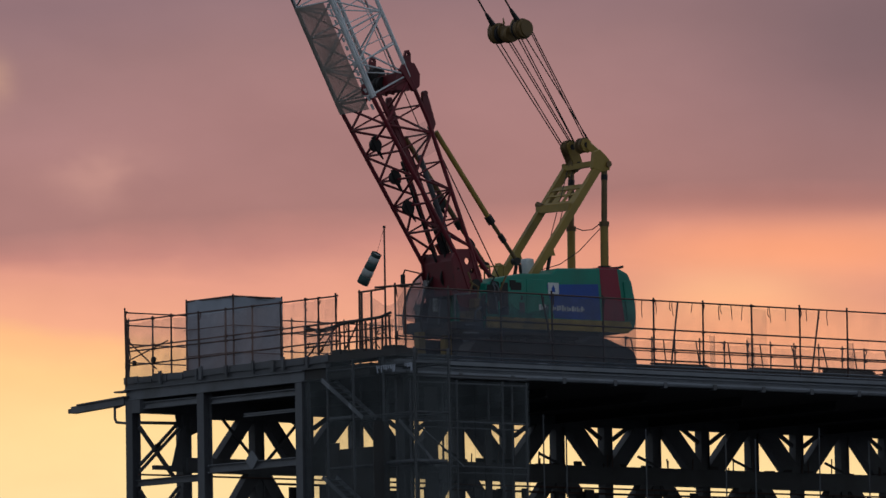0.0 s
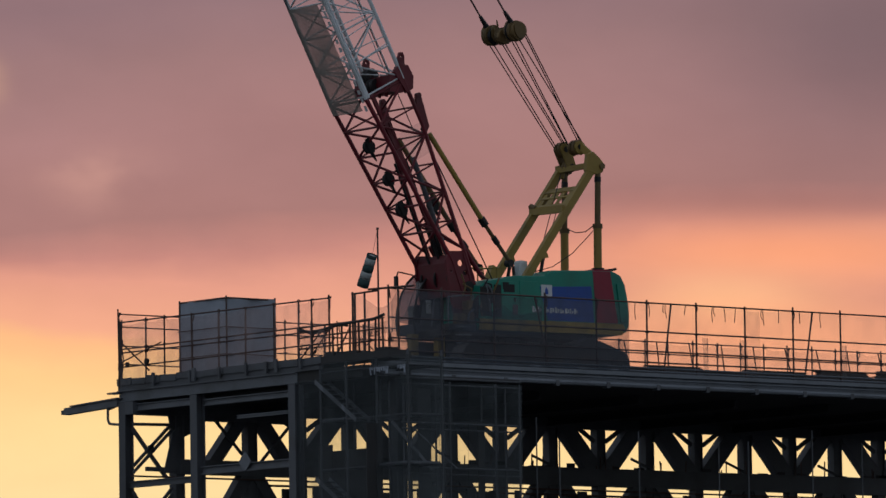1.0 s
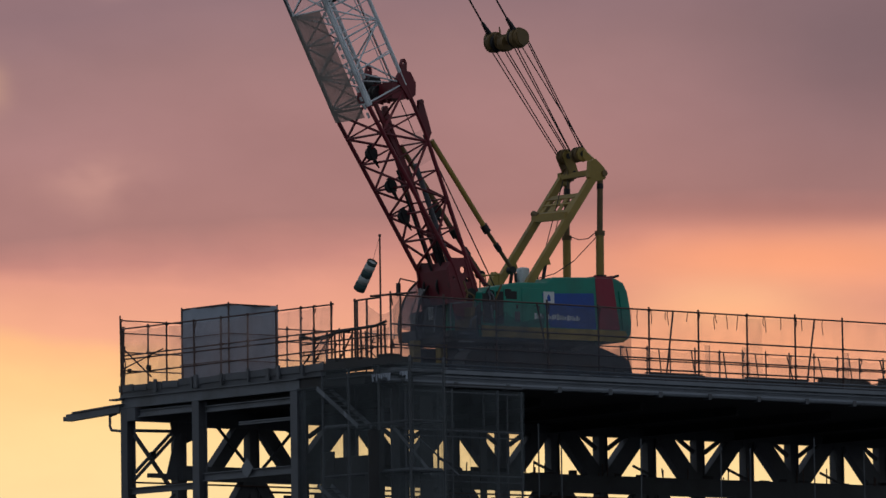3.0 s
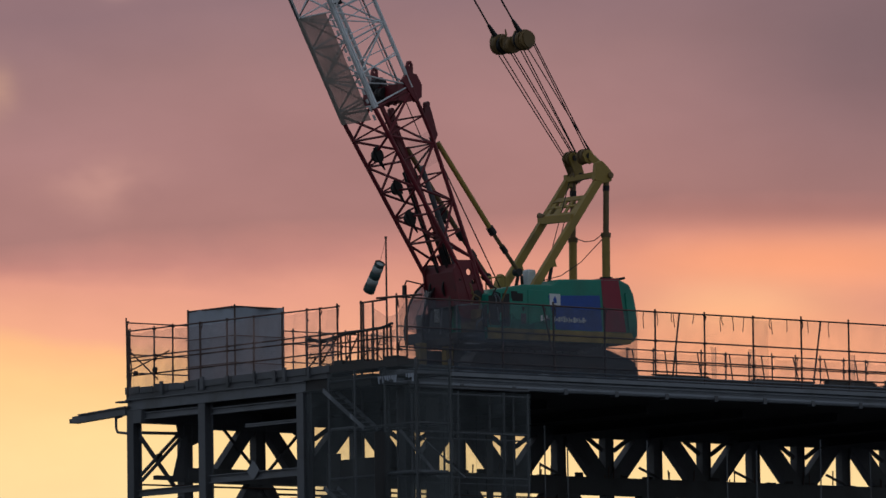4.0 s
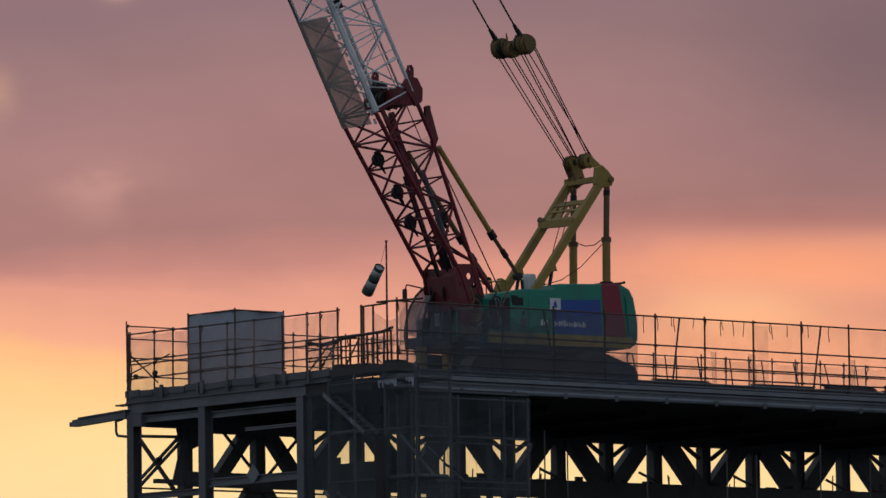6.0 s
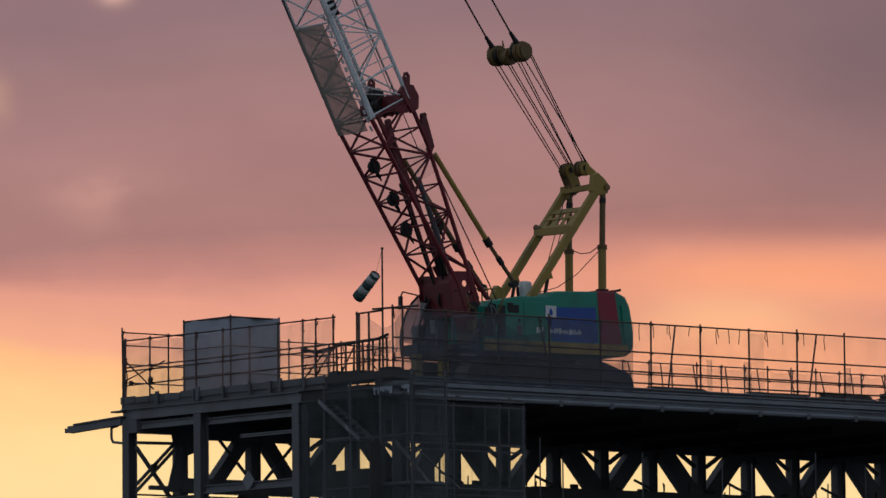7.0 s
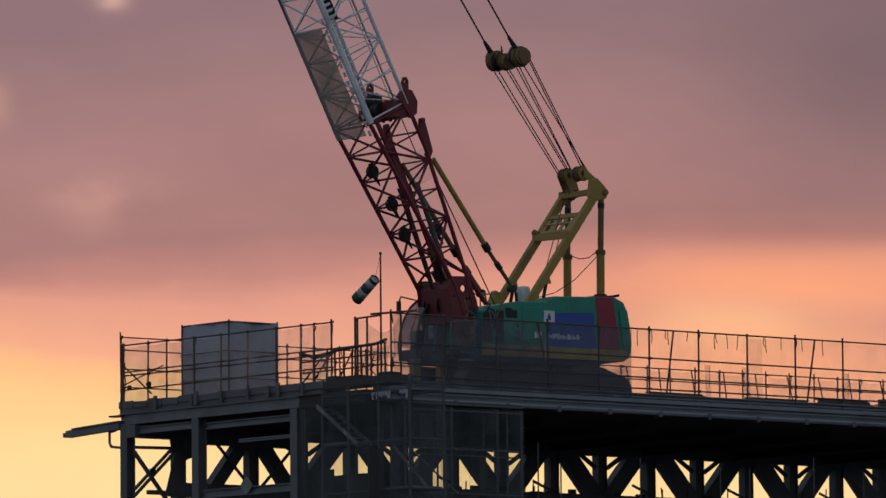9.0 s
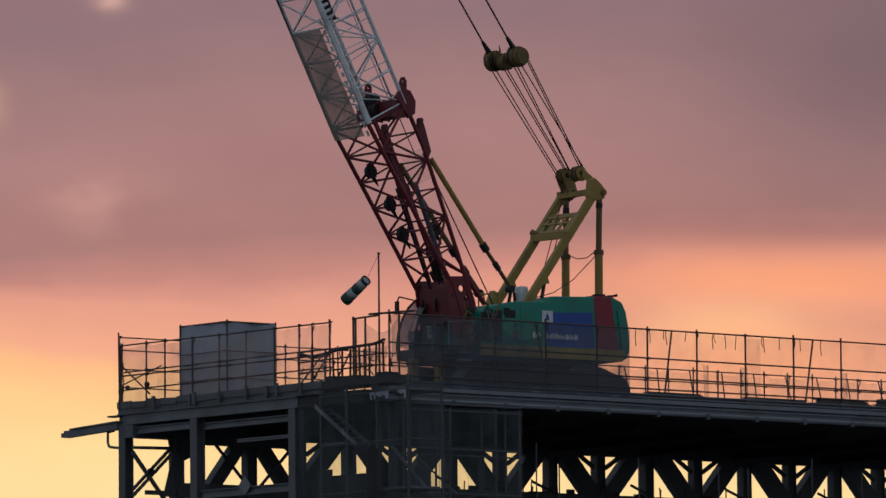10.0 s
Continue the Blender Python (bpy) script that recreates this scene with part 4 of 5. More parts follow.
def crane_boom():
    foot_prof = [(1.45, 2.5), (1.5, 3.2), (1.62, 3.85), (1.84, 4.45), (2.12, 4.98), (2.85, 4.95), (2.98, 4.6), (2.75, 3.2), (2.6, 2.5)]
    red = part("boom_foot", Geo().prism([(2.3, 3.3), (2.38, 4.86), (2.58, 4.86), (2.66, 4.55), (2.5, 3.3)], -1.1, 1.1), RED, crane, "dark red boom foot with lightening holes", 0.02)
    for s in (1, -1):
        part("foot_plate", pierced(foot_prof if s == 1 else [(x - 0.25 if x > 2.3 else x, z) for x, z in foot_prof], [(2.30, 4.52, 0.13), (2.10, 4.16, 0.10), (2.72, 4.2, 0.06)], s * WID - 0.05, s * WID + 0.05), RED, red)
        part("rib", Geo().bar((1.72, s * (WID + 0.06), 3.5), (2.16, s * (WID + 0.06), 4.9), 0.04, 0.08), RED, red)
        part("rib", Geo().bar((2.2, s * (WID + 0.06), 3.4), (2.75, s * (WID + 0.06), 4.85), 0.04, 0.10), RED, red)
        part("pin_boss", Geo().tube((1.95, s * (WID + 0.04), 3.65), (1.95, s * (WID + 0.14), 3.65), 0.2, 16), BLACK, red)
    part("cross_tube", Geo().tube((2.2, -1.1, 4.75), (2.2, 1.1, 4.75), 0.10, 12), RED, red)
    part("winch_drum", Geo().tube((2.25, -0.85, 4.0), (2.25, 0.85, 4.0), 0.33, 20), BLACK, red)
    for y in (-0.85, 0.0, 0.85):
        part("drum_flange", Geo().tube((2.25, y - 0.03, 4.0), (2.25, y + 0.03, 4.0), 0.45, 20), BLACK, red)
    low = part("red_boom_section", Geo().tube(bp(5.2, -half(5.2), WID), bp(JOINT, -HALF, WID), 0.085, 10), RED, crane, "red lattice boom section widening upwards")
    part("chord", Geo().tube(bp(5.2, -half(5.2), -WID), bp(JOINT, -HALF, -WID), 0.08, 10), RED, low)
    for s in (1, -1):
        part("chord", Geo().tube(bp(4.3, half(4.3, True), s * WID), bp(10.4, HALF, s * WID), 0.08, 10), RED, low)
        part("upper_chord", Geo().tube(bp(10.35, HALF, s * WID), bp(JOINT, HALF, s * WID), 0.08, 10), RED, low)
    n = 6
    for k in range(n):
        s0 = 5.5 + 1.12 * k
        s1, sm = s0 + 1.12, s0 + 0.56
        f = k % 2
        for s in (1, -1):
            a, b = (s0, s1) if f else (s1, s0)
            part("lacing", Geo().tube(bp(a, -half(a), s * WID), bp(b, half(b, True), s * WID), 0.05, 7), RED, low)
            part("strut", Geo().tube(bp(s1, -half(s1), s * WID), bp(s1, half(s1, True), s * WID), 0.036, 7), RED, low)
        part("lacing", Geo().tube(bp(s0, -half(s0), WID if f else -WID), bp(s1, -half(s1), -WID if f else WID), 0.05, 7), RED, low)
        part("lacing", Geo().tube(bp(s0, half(s0, True), -WID if f else WID), bp(s1, half(s1, True), WID if f else -WID), 0.045, 7), RED, low)
        part("strut", Geo().tube(bp(s1, -half(s1), WID), bp(s1, -half(s1), -WID), 0.045, 7), RED, low)
        part("strut", Geo().tube(bp(s1, half(s1, True), WID), bp(s1, half(s1, True), -WID), 0.036, 7), RED, low)
    # thick inner frame near the joint
    for s in (1, -1):
        y = s * WID
        outline = [bp(9.95, HALF - 0.1, y), bp(10.2, HALF + 0.22, y), bp(11.0, HALF + 0.36, y), bp(11.45, HALF + 0.42, y), bp(11.5, HALF + 0.24, y), bp(11.1, HALF + 0.02, y)]
        part("joint_lug", Geo().prism([(p[0], p[2]) for p in outline], y - 0.07, y + 0.07), RED, low, "", 0.015)
        part("pin_stub", Geo().tube(bp(11.42, HALF + 0.33, y - 0.1), bp(11.42, HALF + 0.33, y + 0.1), 0.10, 10), RED, low)
    part("inner_post", Geo().bar(bp(9.0, -0.35, 0.9), bp(JOINT, -0.5, 0.95), 0.10, 0.15), RED, low)
    part("inner_post", Geo().bar(bp(6.0, 0.0, 0.2), bp(11.0, 0.05, 0.5), 0.10, 0.12), RED, low)
    g = Geo().add([bp(9.3, HALF - 0.02, WID), bp(9.3, -0.1, WID), bp(10.5, -0.2, WID), bp(10.5, HALF - 0.02, WID)], [(0, 1, 2, 3)])
    part("side_net", g, NET_FENCE, low, "thin pale net").visible_shadow = False
    # sheaves and hoses hung inside the foot section
    for s, nn, y in ((10.4, -0.94, 0.0), (8.95, -0.71, 0.0), (7.71, -0.70, 0.0), (7.27, 0.68, 0.0)):
        sh = part("guide_sheave", Geo().sheave(bp(s, nn + 0.05, y), (0, 1, 0), 0.25, 0.14, 20), BLACK, low, "dark guide sheave")
        part("cheek_plate", Geo().bar(bp(s - 0.26, nn + 0.05, y + 0.09), bp(s + 0.34, nn + 0.05, y + 0.09), 0.03, 0.22), BLACK, sh)
        part("hook", Geo().tube(bp(s - 0.62, nn + 0.12, y), bp(s - 0.16, nn + 0.05, y), 0.025, 8, 0.10), BLACK, sh)
    for nn, y, r, m in ((0.42, 0.35, 0.10, STEEL), (0.15, 0.2, 0.07, BLACK), (0.0, -0.3, 0.05, BLACK)):
        part("hoist_cylinder", Geo().tube(bp(5.3, nn - 0.25, y), bp(9.3, nn + 0.1, y), r, 10), m, low)
    part("winch_guard", Geo().bar(bp(5.2, 0.0, 0.1), bp(6.8, 0.15, 0.1), 0.42, 0.12), BLACK, low)
    # upper silver sections
    TIP = 54.0
    up = part("silver_boom_section", Geo().tube(bp(JOINT, -HALF, WID), bp(TIP, -HALF, WID), 0.075, 10), SILVER, crane, "silver lattice boom section with net on its underside")
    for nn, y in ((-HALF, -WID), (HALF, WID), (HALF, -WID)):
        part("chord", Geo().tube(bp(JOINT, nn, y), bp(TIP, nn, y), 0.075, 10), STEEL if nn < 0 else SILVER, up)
    k = 0
    s0 = JOINT + 0.1
    while s0 < TIP - 1.5:
        s1 = s0 + 1.28
        f = k % 2
        for s in (1, -1):
            part("lacing", Geo().tube(bp(s0, -HALF if f else HALF, s * WID), bp(s1, HALF if f else -HALF, s * WID), 0.036, 6), SILVER, up)
        part("lacing", Geo().tube(bp(s0, -HALF, WID if f else -WID), bp(s1, -HALF, -WID if f else WID), 0.036, 6), SILVER, up)
        part("lacing", Geo().tube(bp(s0, HALF, -WID if f else WID), bp(s1, HALF, WID if f else -WID), 0.036, 6), SILVER, up)
        part("strut", Geo().tube(bp(s0, HALF, WID), bp(s0, -HALF, WID), 0.034, 6), SILVER, up)
        part("strut", Geo().tube(bp(s0, HALF, -WID), bp(s0, -HALF, -WID), 0.03, 6), SILVER, up)
        part("strut", Geo().tube(bp(s0, -HALF, WID), bp(s0, -HALF, -WID), 0.036, 6), SILVER, up)
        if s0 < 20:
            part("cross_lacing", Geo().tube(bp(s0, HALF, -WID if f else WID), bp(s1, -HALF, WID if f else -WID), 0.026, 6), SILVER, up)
            # silver lacing drawn black: the shade behind the net, put into its colour
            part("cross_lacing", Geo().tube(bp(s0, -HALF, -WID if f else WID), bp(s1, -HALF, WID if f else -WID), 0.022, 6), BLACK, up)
        s0, k = s1, k + 1
    g = Geo()
    ns = 24
    vs = []
    for i in range(ns + 1):
        for j in range(5):
            u = j / 4
            vs.append(bp(JOINT - 0.4 + 4.35 * i / ns, -HALF - 0.10 - 0.04 * math.sin(u * math.pi) + 0.02 * noise.noise((i * 0.7, j, 1)), -WID + (2 * WID - 0.36) * u))
    g.add(vs, [(i * 5 + j, i * 5 + j + 1, (i + 1) * 5 + j + 1, (i + 1) * 5 + j) for i in range(ns) for j in range(4)])
    bn = part("boom_net", g, NET_BOOM, up, "grey-green net stretched over the underside", 0, True)
    bn.visible_shadow = False
    far = Geo().add([bp(JOINT + a, b, -WID - 0.09) for a, b in ((0.3, -HALF), (0.3, HALF), (6.0, HALF), (6.0, -HALF))], [(0, 1, 2, 3)])
    part("side_net", far, NET_FENCE, up, "thin pale net").visible_shadow = False
    part("catwalk", Geo().bar(bp(JOINT, -HALF + 0.12, WID + 0.03), bp(TIP - 2, -HALF + 0.12, WID + 0.03), 0.04, 0.08), SILVER, up)
    rw = random.Random(12)
    for i in range(14):
        s = JOINT - 0.45 + 0.345 * i
        part("white_strip", Geo().bar(bp(s, -HALF - 0.05, WID - 0.19), bp(s + rw.uniform(0.16, 0.28), -HALF - 0.05, WID - 0.19), rw.uniform(0.10, 0.14), 0.03, (-1, 0, 0.5)), WHITE, up)
    for y in (-WID + 0.16, -WID + 0.22):
        part("pale_edge", Geo().tube(bp(JOINT, -HALF - 0.08, y), bp(JOINT + 5.5, -HALF - 0.08, y), 0.018, 6), WHITE, up)
    for i in range(9):
        s = JOINT + 4.2 + 0.24 * i
        part("cable_clip", Geo().bar(bp(s, -HALF + 0.2, WID + 0.06), bp(s + 0.1, -HALF + 0.2, WID + 0.06), 0.08, 0.34), SILVER, up)
    for nn in (0.55, 0.72):
        part("ladder_rail", Geo().tube(bp(JOINT + 0.3, nn, 0.85), bp(TIP - 3, nn, 0.85), 0.02, 6), SILVER, up)
    for i in range(7):
        s = JOINT + 1.35 + 0.52 * i
        part("guard_bar", Geo().tube(bp(s, -HALF + 0.1, WID), bp(s + 0.12 * (-1) ** i, HALF, WID), 0.02, 6), SILVER, up)
    part("hanging_plate", Geo().bar(bp(JOINT + 3.9, 0.1, 0.1), bp(JOINT + 7.2, 0.15, 0.1), 0.5, 0.06), BLACK, up)
    # dark red head of the foot section: plates, hooks and rollers
    head = part("boom_joint_head", Geo().bar(bp(JOINT - 0.05, 0.60, -WID), bp(JOINT - 0.05, 0.60, WID), 0.62, 0.62), RED, crane, "dark red joint frame with lifting lugs")
    for s in (1, -1):
        y = s * (WID - 0.02)
        outline = [bp(JOINT - 0.55, HALF - 0.12, y), bp(JOINT - 0.5, HALF + 0.22, y), bp(JOINT - 0.1, HALF + 0.45, y), bp(JOINT + 0.35, HALF + 0.42, y), bp(JOINT + 0.62, HALF + 0.1, y), bp(JOINT + 0.4, HALF - 0.3, y)]
        part("lug", Geo().prism([(p[0], p[2]) for p in outline], y - 0.09, y + 0.09), RED, head, "", 0.02)
        ex, _, ez = bp(JOINT + 0.55, HALF + 0.2, y)
        part("lifting_eye", pierced([(ex - 0.13, ez - 0.35), (ex + 0.13, ez - 0.35), (ex + 0.15, ez + 0.2), (ex + 0.08, ez + 0.40), (ex - 0.04, ez + 0.42), (ex - 0.13, ez + 0.28)], [(ex + 0.01, ez + 0.25, 0.06)], y - 0.06, y + 0.06), RED, head)
    for y in (-0.7, -0.2, 0.3, 0.75):
        part("cross_plate", Geo().bar(bp(JOINT - 0.35, 0.2, y), bp(JOINT + 0.35, 0.75, y), 0.08, 0.14), RED, head)
    part("roller", Geo().sheave(bp(JOINT + 0.4, 0.62, -0.3), (0, 1, 0), 0.3, 0.3, 18), BLACK, head)
    part("roller", Geo().sheave(bp(JOINT + 0.1, 0.35, 0.1), (0, 1, 0), 0.26, 0.4, 18), BLACK, head)
    # backstop struts
    for s in (1, -1):
        y = s * 1.0
        a, m1, b = (3.52, y, 9.34), (1.02, y, 6.06), (-0.1, y, 4.7)
        # the far strut is yellow too; ochre puts its shade into the colour
        bs = part("backstop", Geo().tube(a, m1, 0.10, 12), YELLOW if s > 0 else OCHRE, crane, "yellow telescopic backstop strut" if s > 0 else "yellow telescopic backstop strut in shade, coloured brown")
        part("rod", Geo().tube(m1, b, 0.075, 10), OCHRE, bs)
        part("collar", Geo().tube((1.18, y, 6.27), (0.98, y, 6.01), 0.15, 12), BLACK, bs)
        part("collar", Geo().tube((0.62, y, 5.58), (0.42, y, 5.34), 0.11, 12), BLACK, bs)
        part("foot_pin", Geo().tube((-0.1, y - 0.15, 4.62), (-0.1, y + 0.15, 4.62), 0.14, 12), BLACK, bs)
        part("short_link", Geo().path([(2.13, y, 5.34), (1.67, y, 4.66), (1.1, y, 4.0)], 0.10, 8), RED, bs)
    part("hoist_rope", Geo().tube(bp(10.2, HALF + 0.1, 0.8), (0.55, 0.8, 4.0), 0.025, 6), BLACK, crane)
    part("hoist_rope", Geo().tube(bp(50.0, HALF - 0.1, 0.5), bp(10.2, HALF - 0.1, 0.6), 0.02, 6), BLACK, crane)


def crane_gantry():
    base = part("gantry", Geo().bar((-2.78, -1.15, 6.86), (-2.66, 1.1, 6.78), 0.22, 0.24), YELLOW, crane, "yellow A-frame gantry")
    for s in (1, -1):
        y = s * 1.05
        part("leg", Geo().bar((-0.75, y, 4.0), (-4.15, y, 8.55), 0.22, 0.30), YELLOW, base, "", 0.02)
        part("head_pin", Geo().tube((-4.42, y - 0.16, 8.5), (-4.42, y + 0.2, 8.5), 0.12, 12), OCHRE, base)
        post = part("rear_post", Geo().tube((-4.25, y, 4.35), (-4.27, y, 6.2), 0.155, 14), YELLOW, base)
        part("upper_tube", Geo().tube((-4.27, y, 6.2), (-4.33, y, 8.5), 0.115, 12), OCHRE, post)
        part("collar", Geo().tube((-4.27, y, 6.12), (-4.27, y, 6.30), 0.19, 14), OCHRE, post)
        part("collar", Geo().tube((-4.31, y, 7.9), (-4.32, y, 8.1), 0.13, 12), BLACK, post)
        part("foot", Geo().tube((-4.25, y, 4.35), (-4.25, y, 4.60), 0.25, 14), BLACK, post)
        part("stay", Geo().tube((-1.48, y, 4.05), (-1.68, y, 4.95), 0.07, 8), BLACK, base)
        part("stay_lug", Geo().prism([(-1.55, 4.85), (-1.85, 4.9), (-1.75, 5.2), (-1.55, 5.1)], y - 0.1, y + 0.1), YELLOW, base)
    # corner plates of the head: broad on the near leg, where the stays are pinned
    part("head_plate", Geo().prism([(-3.72, 8.3), (-4.15, 8.18), (-4.5, 8.28), (-4.56, 8.6), (-4.35, 8.82), (-4.05, 9.05), (-3.80, 8.95)], 0.93, 1.17), YELLOW, base, "", 0.03)
    part("head_plate", Geo().prism([(-3.95, 8.3), (-4.2, 8.2), (-4.45, 8.35), (-4.45, 8.6), (-4.2, 8.75), (-3.95, 8.7)], -1.17, -0.93), YELLOW, base, "", 0.03)
    part("head_strut", Geo().bar((-3.92, 0.5, 9.34), (-4.28, 1.05, 8.72), 0.12, 0.26), YELLOW, base)
    part("foot_bracket", Geo().prism([(-0.4, 3.95), (-1.15, 3.95), (-1.1, 4.6), (-0.75, 4.75)], -1.2, -0.9), YELLOW, base)
    # pierced platform between the legs
    pl = part("platform", Geo().bar((-2.82, -1.0, 6.98), (-2.78, 1.0, 6.92), 0.1, 0.10), YELLOW, base)
    for x, z, w in ((-2.86, 7.04, 0.16), (-3.12, 7.36, 0.12), (-3.38, 7.66, 0.30)):
        part("cross_bar", Geo().bar((x, -1.0, z), (x, 1.0, z - 0.04), w, 0.05, (0.6, 0, 0.8)), YELLOW, pl)
    for y, w in ((-0.85, 0.3), (-0.22, 0.42), (0.3, 0.2), (0.85, 0.3)):
        part("slat", Geo().bar((-2.8, y, 6.95), (-3.42, y, 7.70), w, 0.04), YELLOW, pl)
    part("bar_end", Geo().tube((-2.80, -1.22, 7.10), (-2.84, -0.95, 6.98), 0.12, 10), OCHRE, base)
    # head beam and its sheaves
    part("head_beam", Geo().bar((-4.05, -1.05, 8.52), (-4.12, 1.05, 8.56), 0.22, 0.20), YELLOW, base)
    for y in (-0.70, -0.52, 0.18, 0.38):
        part("head_sheave", Geo().sheave((-3.9, y, 9.28), (0, 1, 0), 0.29, 0.11, 24), OCHRE, base, "greasy brown rope sheave")
    round_top = [(0.25 * math.cos(math.pi * i / 6), 0.25 * math.sin(math.pi * i / 6)) for i in range(7)]
    for y in (-0.82, -0.40, 0.06, 0.50):
        foot = [(-0.42, -0.45), (-0.50, -0.70), (-0.26, -0.82), (-0.08, -0.68), (0.1, -0.32)] if y < 0 else [(-0.25, -0.2), (-0.05, -0.3), (0.16, -0.2)]
        part("cheek", pierced([(-3.9 + a, 9.27 + b) for a, b in (round_top + foot)[::-1]], [(-3.9, 9.28, 0.07)], y - 0.03, y + 0.03), OCHRE if y < -0.6 else YELLOW, base)
        part("sheave_hub", Geo().tube((-3.9, y - 0.06, 9.28), (-3.9, y + 0.06, 9.28), 0.11, 12), BLACK, base)
    part("low_sheave", Geo().sheave((-4.18, -0.6, 8.64), (0, 1, 0), 0.24, 0.3, 18), OCHRE, base)
    part("low_hub", Geo().tube((-4.18, -0.42, 8.64), (-4.18, -0.34, 8.64), 0.10, 12), BLACK, base)
    part("cable", Geo().path([(-4.27, -0.85, 6.25), (-4.27, -0.3, 6.08), (-4.27, 0.3, 6.07), (-4.27, 0.85, 6.28)], 0.02, 5), BLACK, base)
    part("cable", Geo().path([(-4.27, 0.85, 6.1), (-3.6, 0.3, 5.2), (-2.9, 0.0, 4.7), (-1.9, -0.3, 4.4)], 0.018, 5), BLACK, base)
    for x in (-1.6, -1.85):
        part("cable", Geo().tube((x, 0.5, 4.1), (x - 1.9, -0.2, 8.3), 0.018, 5), BLACK, base)
    # floating suspension block
    block = part("suspension_block", Geo().bar((-0.70, -0.95, 13.56), (-0.80, 0.95, 13.58), 0.36, 0.26), OCHRE, crane, "dirty ochre floating suspension block with sheaves")
    for y, r, z in ((-0.86, 0.37, 13.5), (-0.68, 0.40, 13.5), (-0.5, 0.34, 13.46), (-0.12, 0.29, 13.36), (0.08, 0.31, 13.38), (0.62, 0.36, 13.52), (0.80, 0.40, 13.5), (0.97, 0.34, 13.5)):
        part("block_sheave", Geo().sheave((-0.74, y, z), (0, 1, 0), r, 0.15, 20), BLACK if y in (-0.5, 0.62) else OCHRE, block)
    knobs = (0.33, 0.38, 0.44, 0.36, 0.32, 0.34, 0.33, 0.36, 0.40, 0.42, 0.38, 0.34)
    for y, q0 in ((-0.98, 0.92), (-0.40, 0.8), (0.50, 0.95), (1.07, 0.8)):
        part("block_plate", Geo().prism([(-0.74 + q0 * q * math.cos(math.pi * k / 6), 13.52 + q0 * q * math.sin(math.pi * k / 6)) for k, q in enumerate(knobs)], y - 0.04, y + 0.04), OCHRE, block)
    part("spike", Geo().tube((-0.7, -0.3, 13.8), (-0.66, -0.3, 14.05), 0.05, 6, 0.02), OCHRE, block)
    for y in (-0.78, 0.78):
        part("pendant_socket", Geo().tube((-0.55, y, 13.8), (-0.22, y, 14.22), 0.11, 10, 0.06), BLACK, block)
        part("pendant", Geo().tube((-0.26, y, 14.17), (bp(53.5, HALF, y)[0], y, bp(53.5, HALF, y)[2]), 0.035, 8), BLACK, crane, "dark boom pendant")
    # luffing ropes from the block to the gantry head
    for p, q in (((-0.66, -0.85, 13.2), (-3.72, -0.8, 9.28)), ((-0.8, -0.75, 13.2), (-3.75, -0.72, 9.3)), ((-0.81, -0.25, 13.2), (-3.92, -0.5, 9.4)), ((-0.87, -0.15, 13.2), (-3.94, -0.42, 9.4)), ((-0.99, 0.2, 13.2), (-3.96, -0.3, 9.4)), ((-1.07, 0.3, 13.2), (-3.98, -0.22, 9.3)), ((-1.1, 0.55, 13.2), (-4.22, 0.42, 9.3)), ((-1.0, 0.95, 13.42), (-4.08, 0.25, 9.4)), ((-1.05, 1.0, 13.42), (-4.13, 0.33, 9.4))):
        part("luffing_rope", Geo().tube(p, q, 0.022, 6), BLACK, crane)



crane_base()
crane_house()
crane_cab()
crane_boom()
crane_gantry()

# ---- windsock ----
MAST = Vector((0.0, -0.91, 23.33))
mast = thing("windsock_mast", "thin dark mast with a windsock above the deck's corner", "mast", Matrix.Translation(MAST))
part("pole", Geo().tube((0, 0, -4.36), (0, 0, 0), 0.04, 8, 0.03), PIPE, mast)
part("tip", Geo().tube((0, 0, -0.02), (0, 0, 0.06), 0.05, 8), PIPE, mast)
cord = part("bridle_cord", Geo().tube((0, 0, 0), (0.93, 0, 0), 0.007, 5), PIPE, mast)
sock = thing("windsock", "green and white banded windsock blowing from a mast", "windsock")


def cloth_band(x0, x1, r0, r1, mat, name):
    g, n = Geo(), 16
    vs = [(x, math.cos(2 * math.pi * i / n) * r, math.sin(2 * math.pi * i / n) * r * 1.04) for x, r in ((x0, r0), ((x0 + x1) / 2, (r0 + r1) / 2 + 0.008), (x1, r1), (x1, r1 - 0.006), (x0, r0 - 0.006)) for i in range(n)]
    fs = [(j * n + i, j * n + (i + 1) % n, ((j + 1) % 5) * n + (i + 1) % n, ((j + 1) % 5) * n + i) for j in range(5) for i in range(n)]
    return part(name, g.add(vs, fs), mat, sock, "", 0, True)


SOCK = 1.22
for u0, u1, cloth in ((0.0, 0.1, CLOTH_GREEN), (0.1, 0.3, CLOTH_WHITE), (0.3, 0.52, CLOTH_GREEN), (0.52, 0.74, CLOTH_WHITE), (0.74, 1.0, CLOTH_GREEN)):
    cloth_band(SOCK * u0, SOCK * u1, 0.175 + 0.035 * u0, 0.175 + 0.035 * u1, cloth, "band")
ring = Geo()
for i in range(16):
    a, b = 2 * math.pi * i / 16, 2 * math.pi * (i + 1) / 16
    ring.tube((0, math.cos(a) * 0.18, math.sin(a) * 0.18), (0, math.cos(b) * 0.18, math.sin(b) * 0.18), 0.014, 5)
part("mouth_ring", ring, BLACK, sock)
# white disc in the mouth: light on the inside cloth, as colour
part("lining", Geo().tube((0.035, 0, 0), (0.05, 0, 0), 0.16, 16), CLOTH_WHITE, sock, "white disc in the mouth for light on the cloth inside")

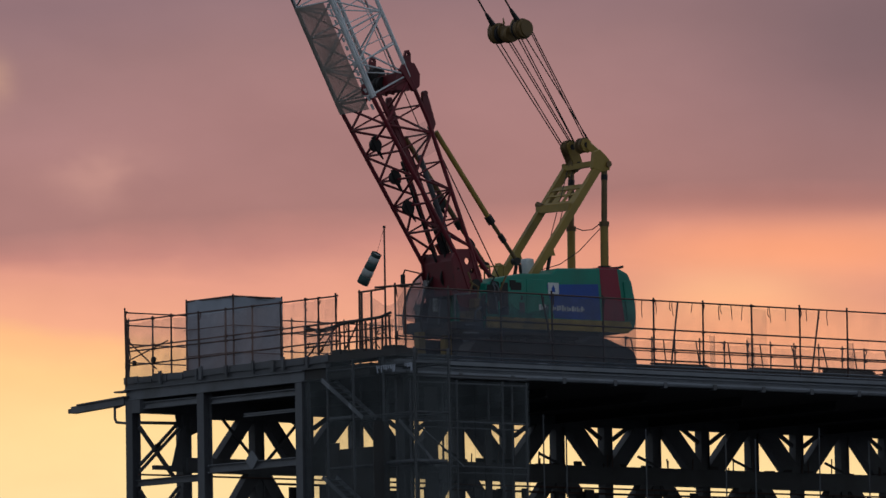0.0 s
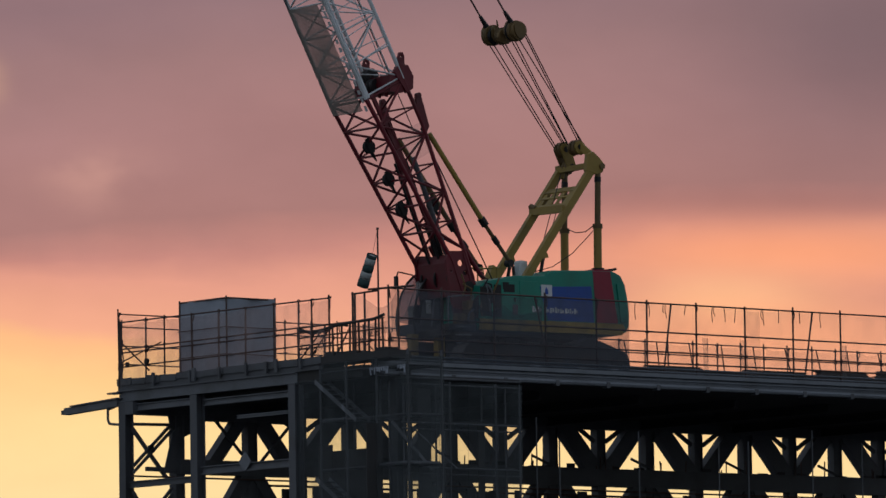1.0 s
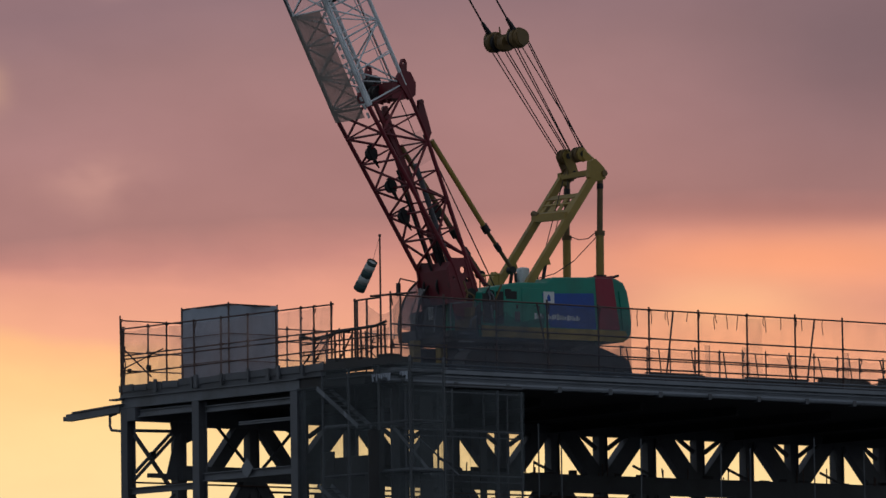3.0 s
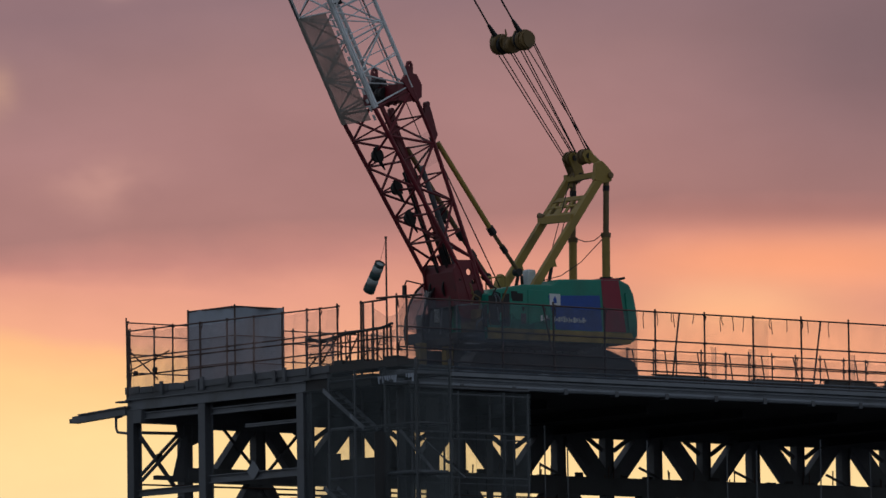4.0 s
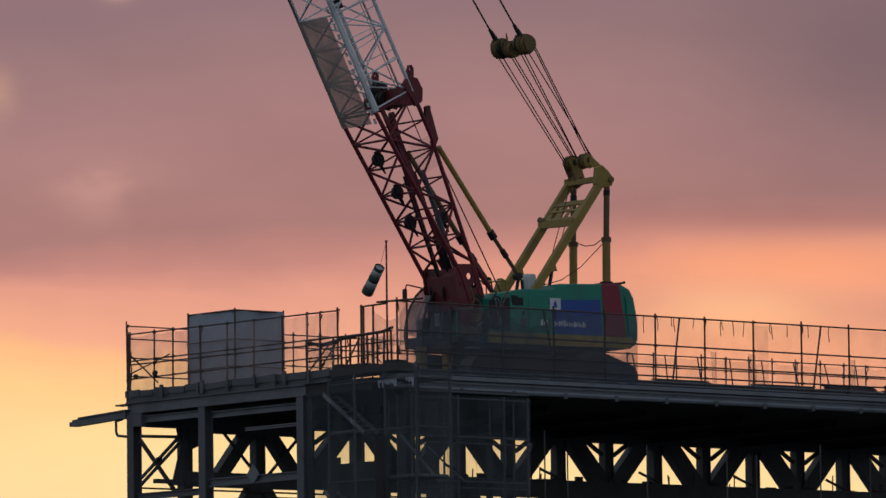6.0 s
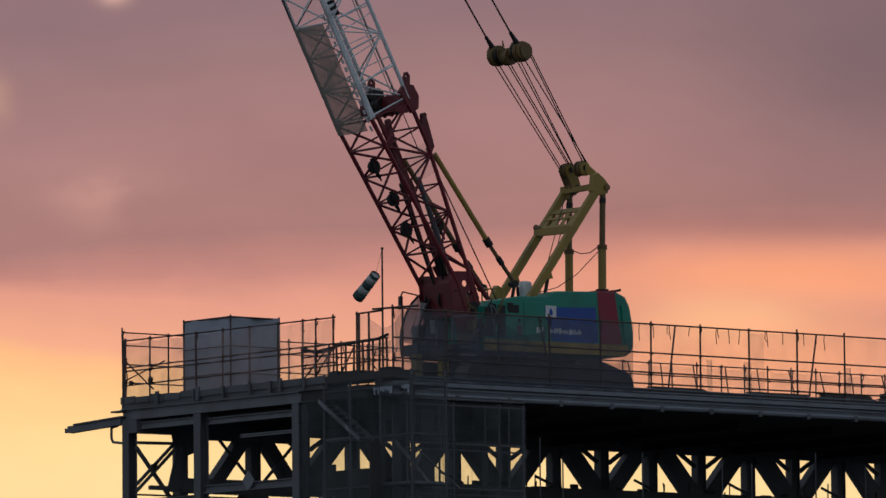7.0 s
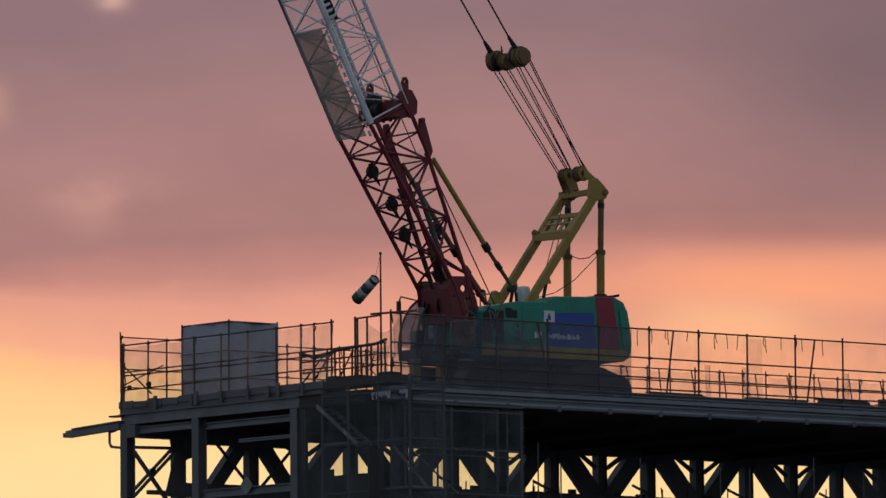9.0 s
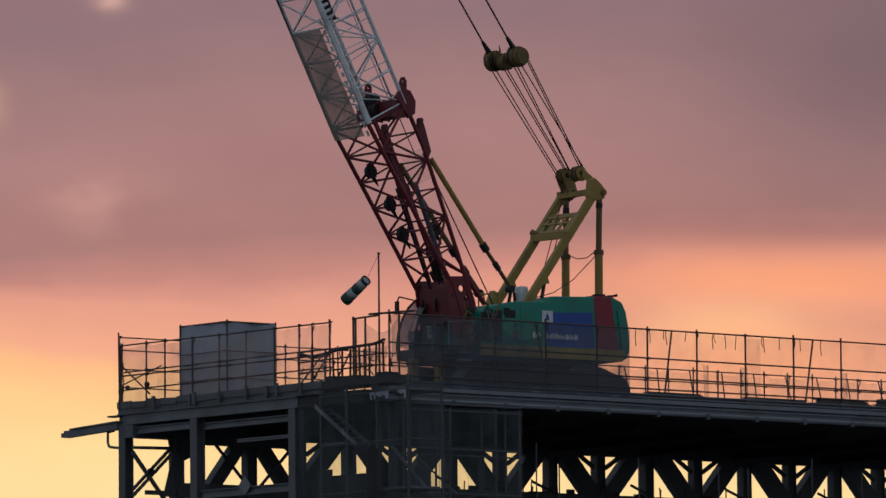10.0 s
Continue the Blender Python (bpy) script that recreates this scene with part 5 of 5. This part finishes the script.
# seconds; the mouth's place from the mast's tip (across, down) and the way to the tail (across, down), in units of 2 cm
GUSTS = [
    (0.0, -14, 47, -26, 50), (0.4, -13, 46, -25, 54), (0.8, -12, 46, -18, 53), (1.0, -10, 46, -18, 53), (1.5, -9, 46, -15, 47), (2.0, -13, 45, -20, 46),
    (2.5, -13, 45, -28, 46), (2.7, -14, 46, -26, 46), (3.8, -11, 45, -23, 47), (4.0, -11, 45, -21, 46), (4.5, -11, 45, -15, 44), (5.0, -13, 46, -28, 42),
    (5.5, -13, 46, -21, 43), (5.7, -12, 45, -20, 43), (6.8, -13, 45, -35, 36), (7.0, -12, 46, -32, 37), (7.2, -11, 45, -28, 38), (7.4, -12, 45, -25, 43),
    (7.6, -14, 44, -26, 43), (7.8, -15, 44, -29, 43), (8.0, -18, 43, -33, 40), (8.2, -18, 43, -40, 39), (8.4, -19, 43, -40, 37), (8.6, -13, 44, -42, 33),
    (8.8, -11, 45, -36, 31), (9.0, -10, 45, -33, 32), (9.2, -11, 44, -29, 33), (9.4, -14, 45, -27, 33), (9.6, -17, 47, -32, 31), (9.8, -21, 46, -33, 33), (10.0, -22, 46, -38, 33),
]
ACROSS = Vector((math.cos(radians(39.7)), -math.sin(radians(39.7)), 0))
AWAY = Vector((math.sin(radians(39.7)), math.cos(radians(39.7)), 0))


def pointing(at, way):
    """A pose at a place whose x axis points along way, z as upright as can be."""
    x = way.normalized()
    y = Vector((0, 0, 1)).cross(x).normalized()
    z = x.cross(y)
    return Matrix.Translation(at) @ Matrix((x, y, z)).transposed().to_4x4()


def motions():
    sock_rows, cord_rows = [], []
    for t, ax, dn, tx, td in GUSTS:
        hang_way = ACROSS * ax * 0.02 - Vector((0, 0, dn * 0.02))
        deep = math.sqrt(max(60.0, 60.0 ** 2 - tx * tx - td * td))
        tail = ACROSS * tx - Vector((0, 0, td)) + AWAY * deep
        sock_rows.append((t, pointing(MAST + hang_way, tail)))
        cord_rows.append((t, pointing(Vector((0, 0, 0)), hang_way)))
    walk(sock, sock_rows)
    walk(cord, cord_rows)


motions()
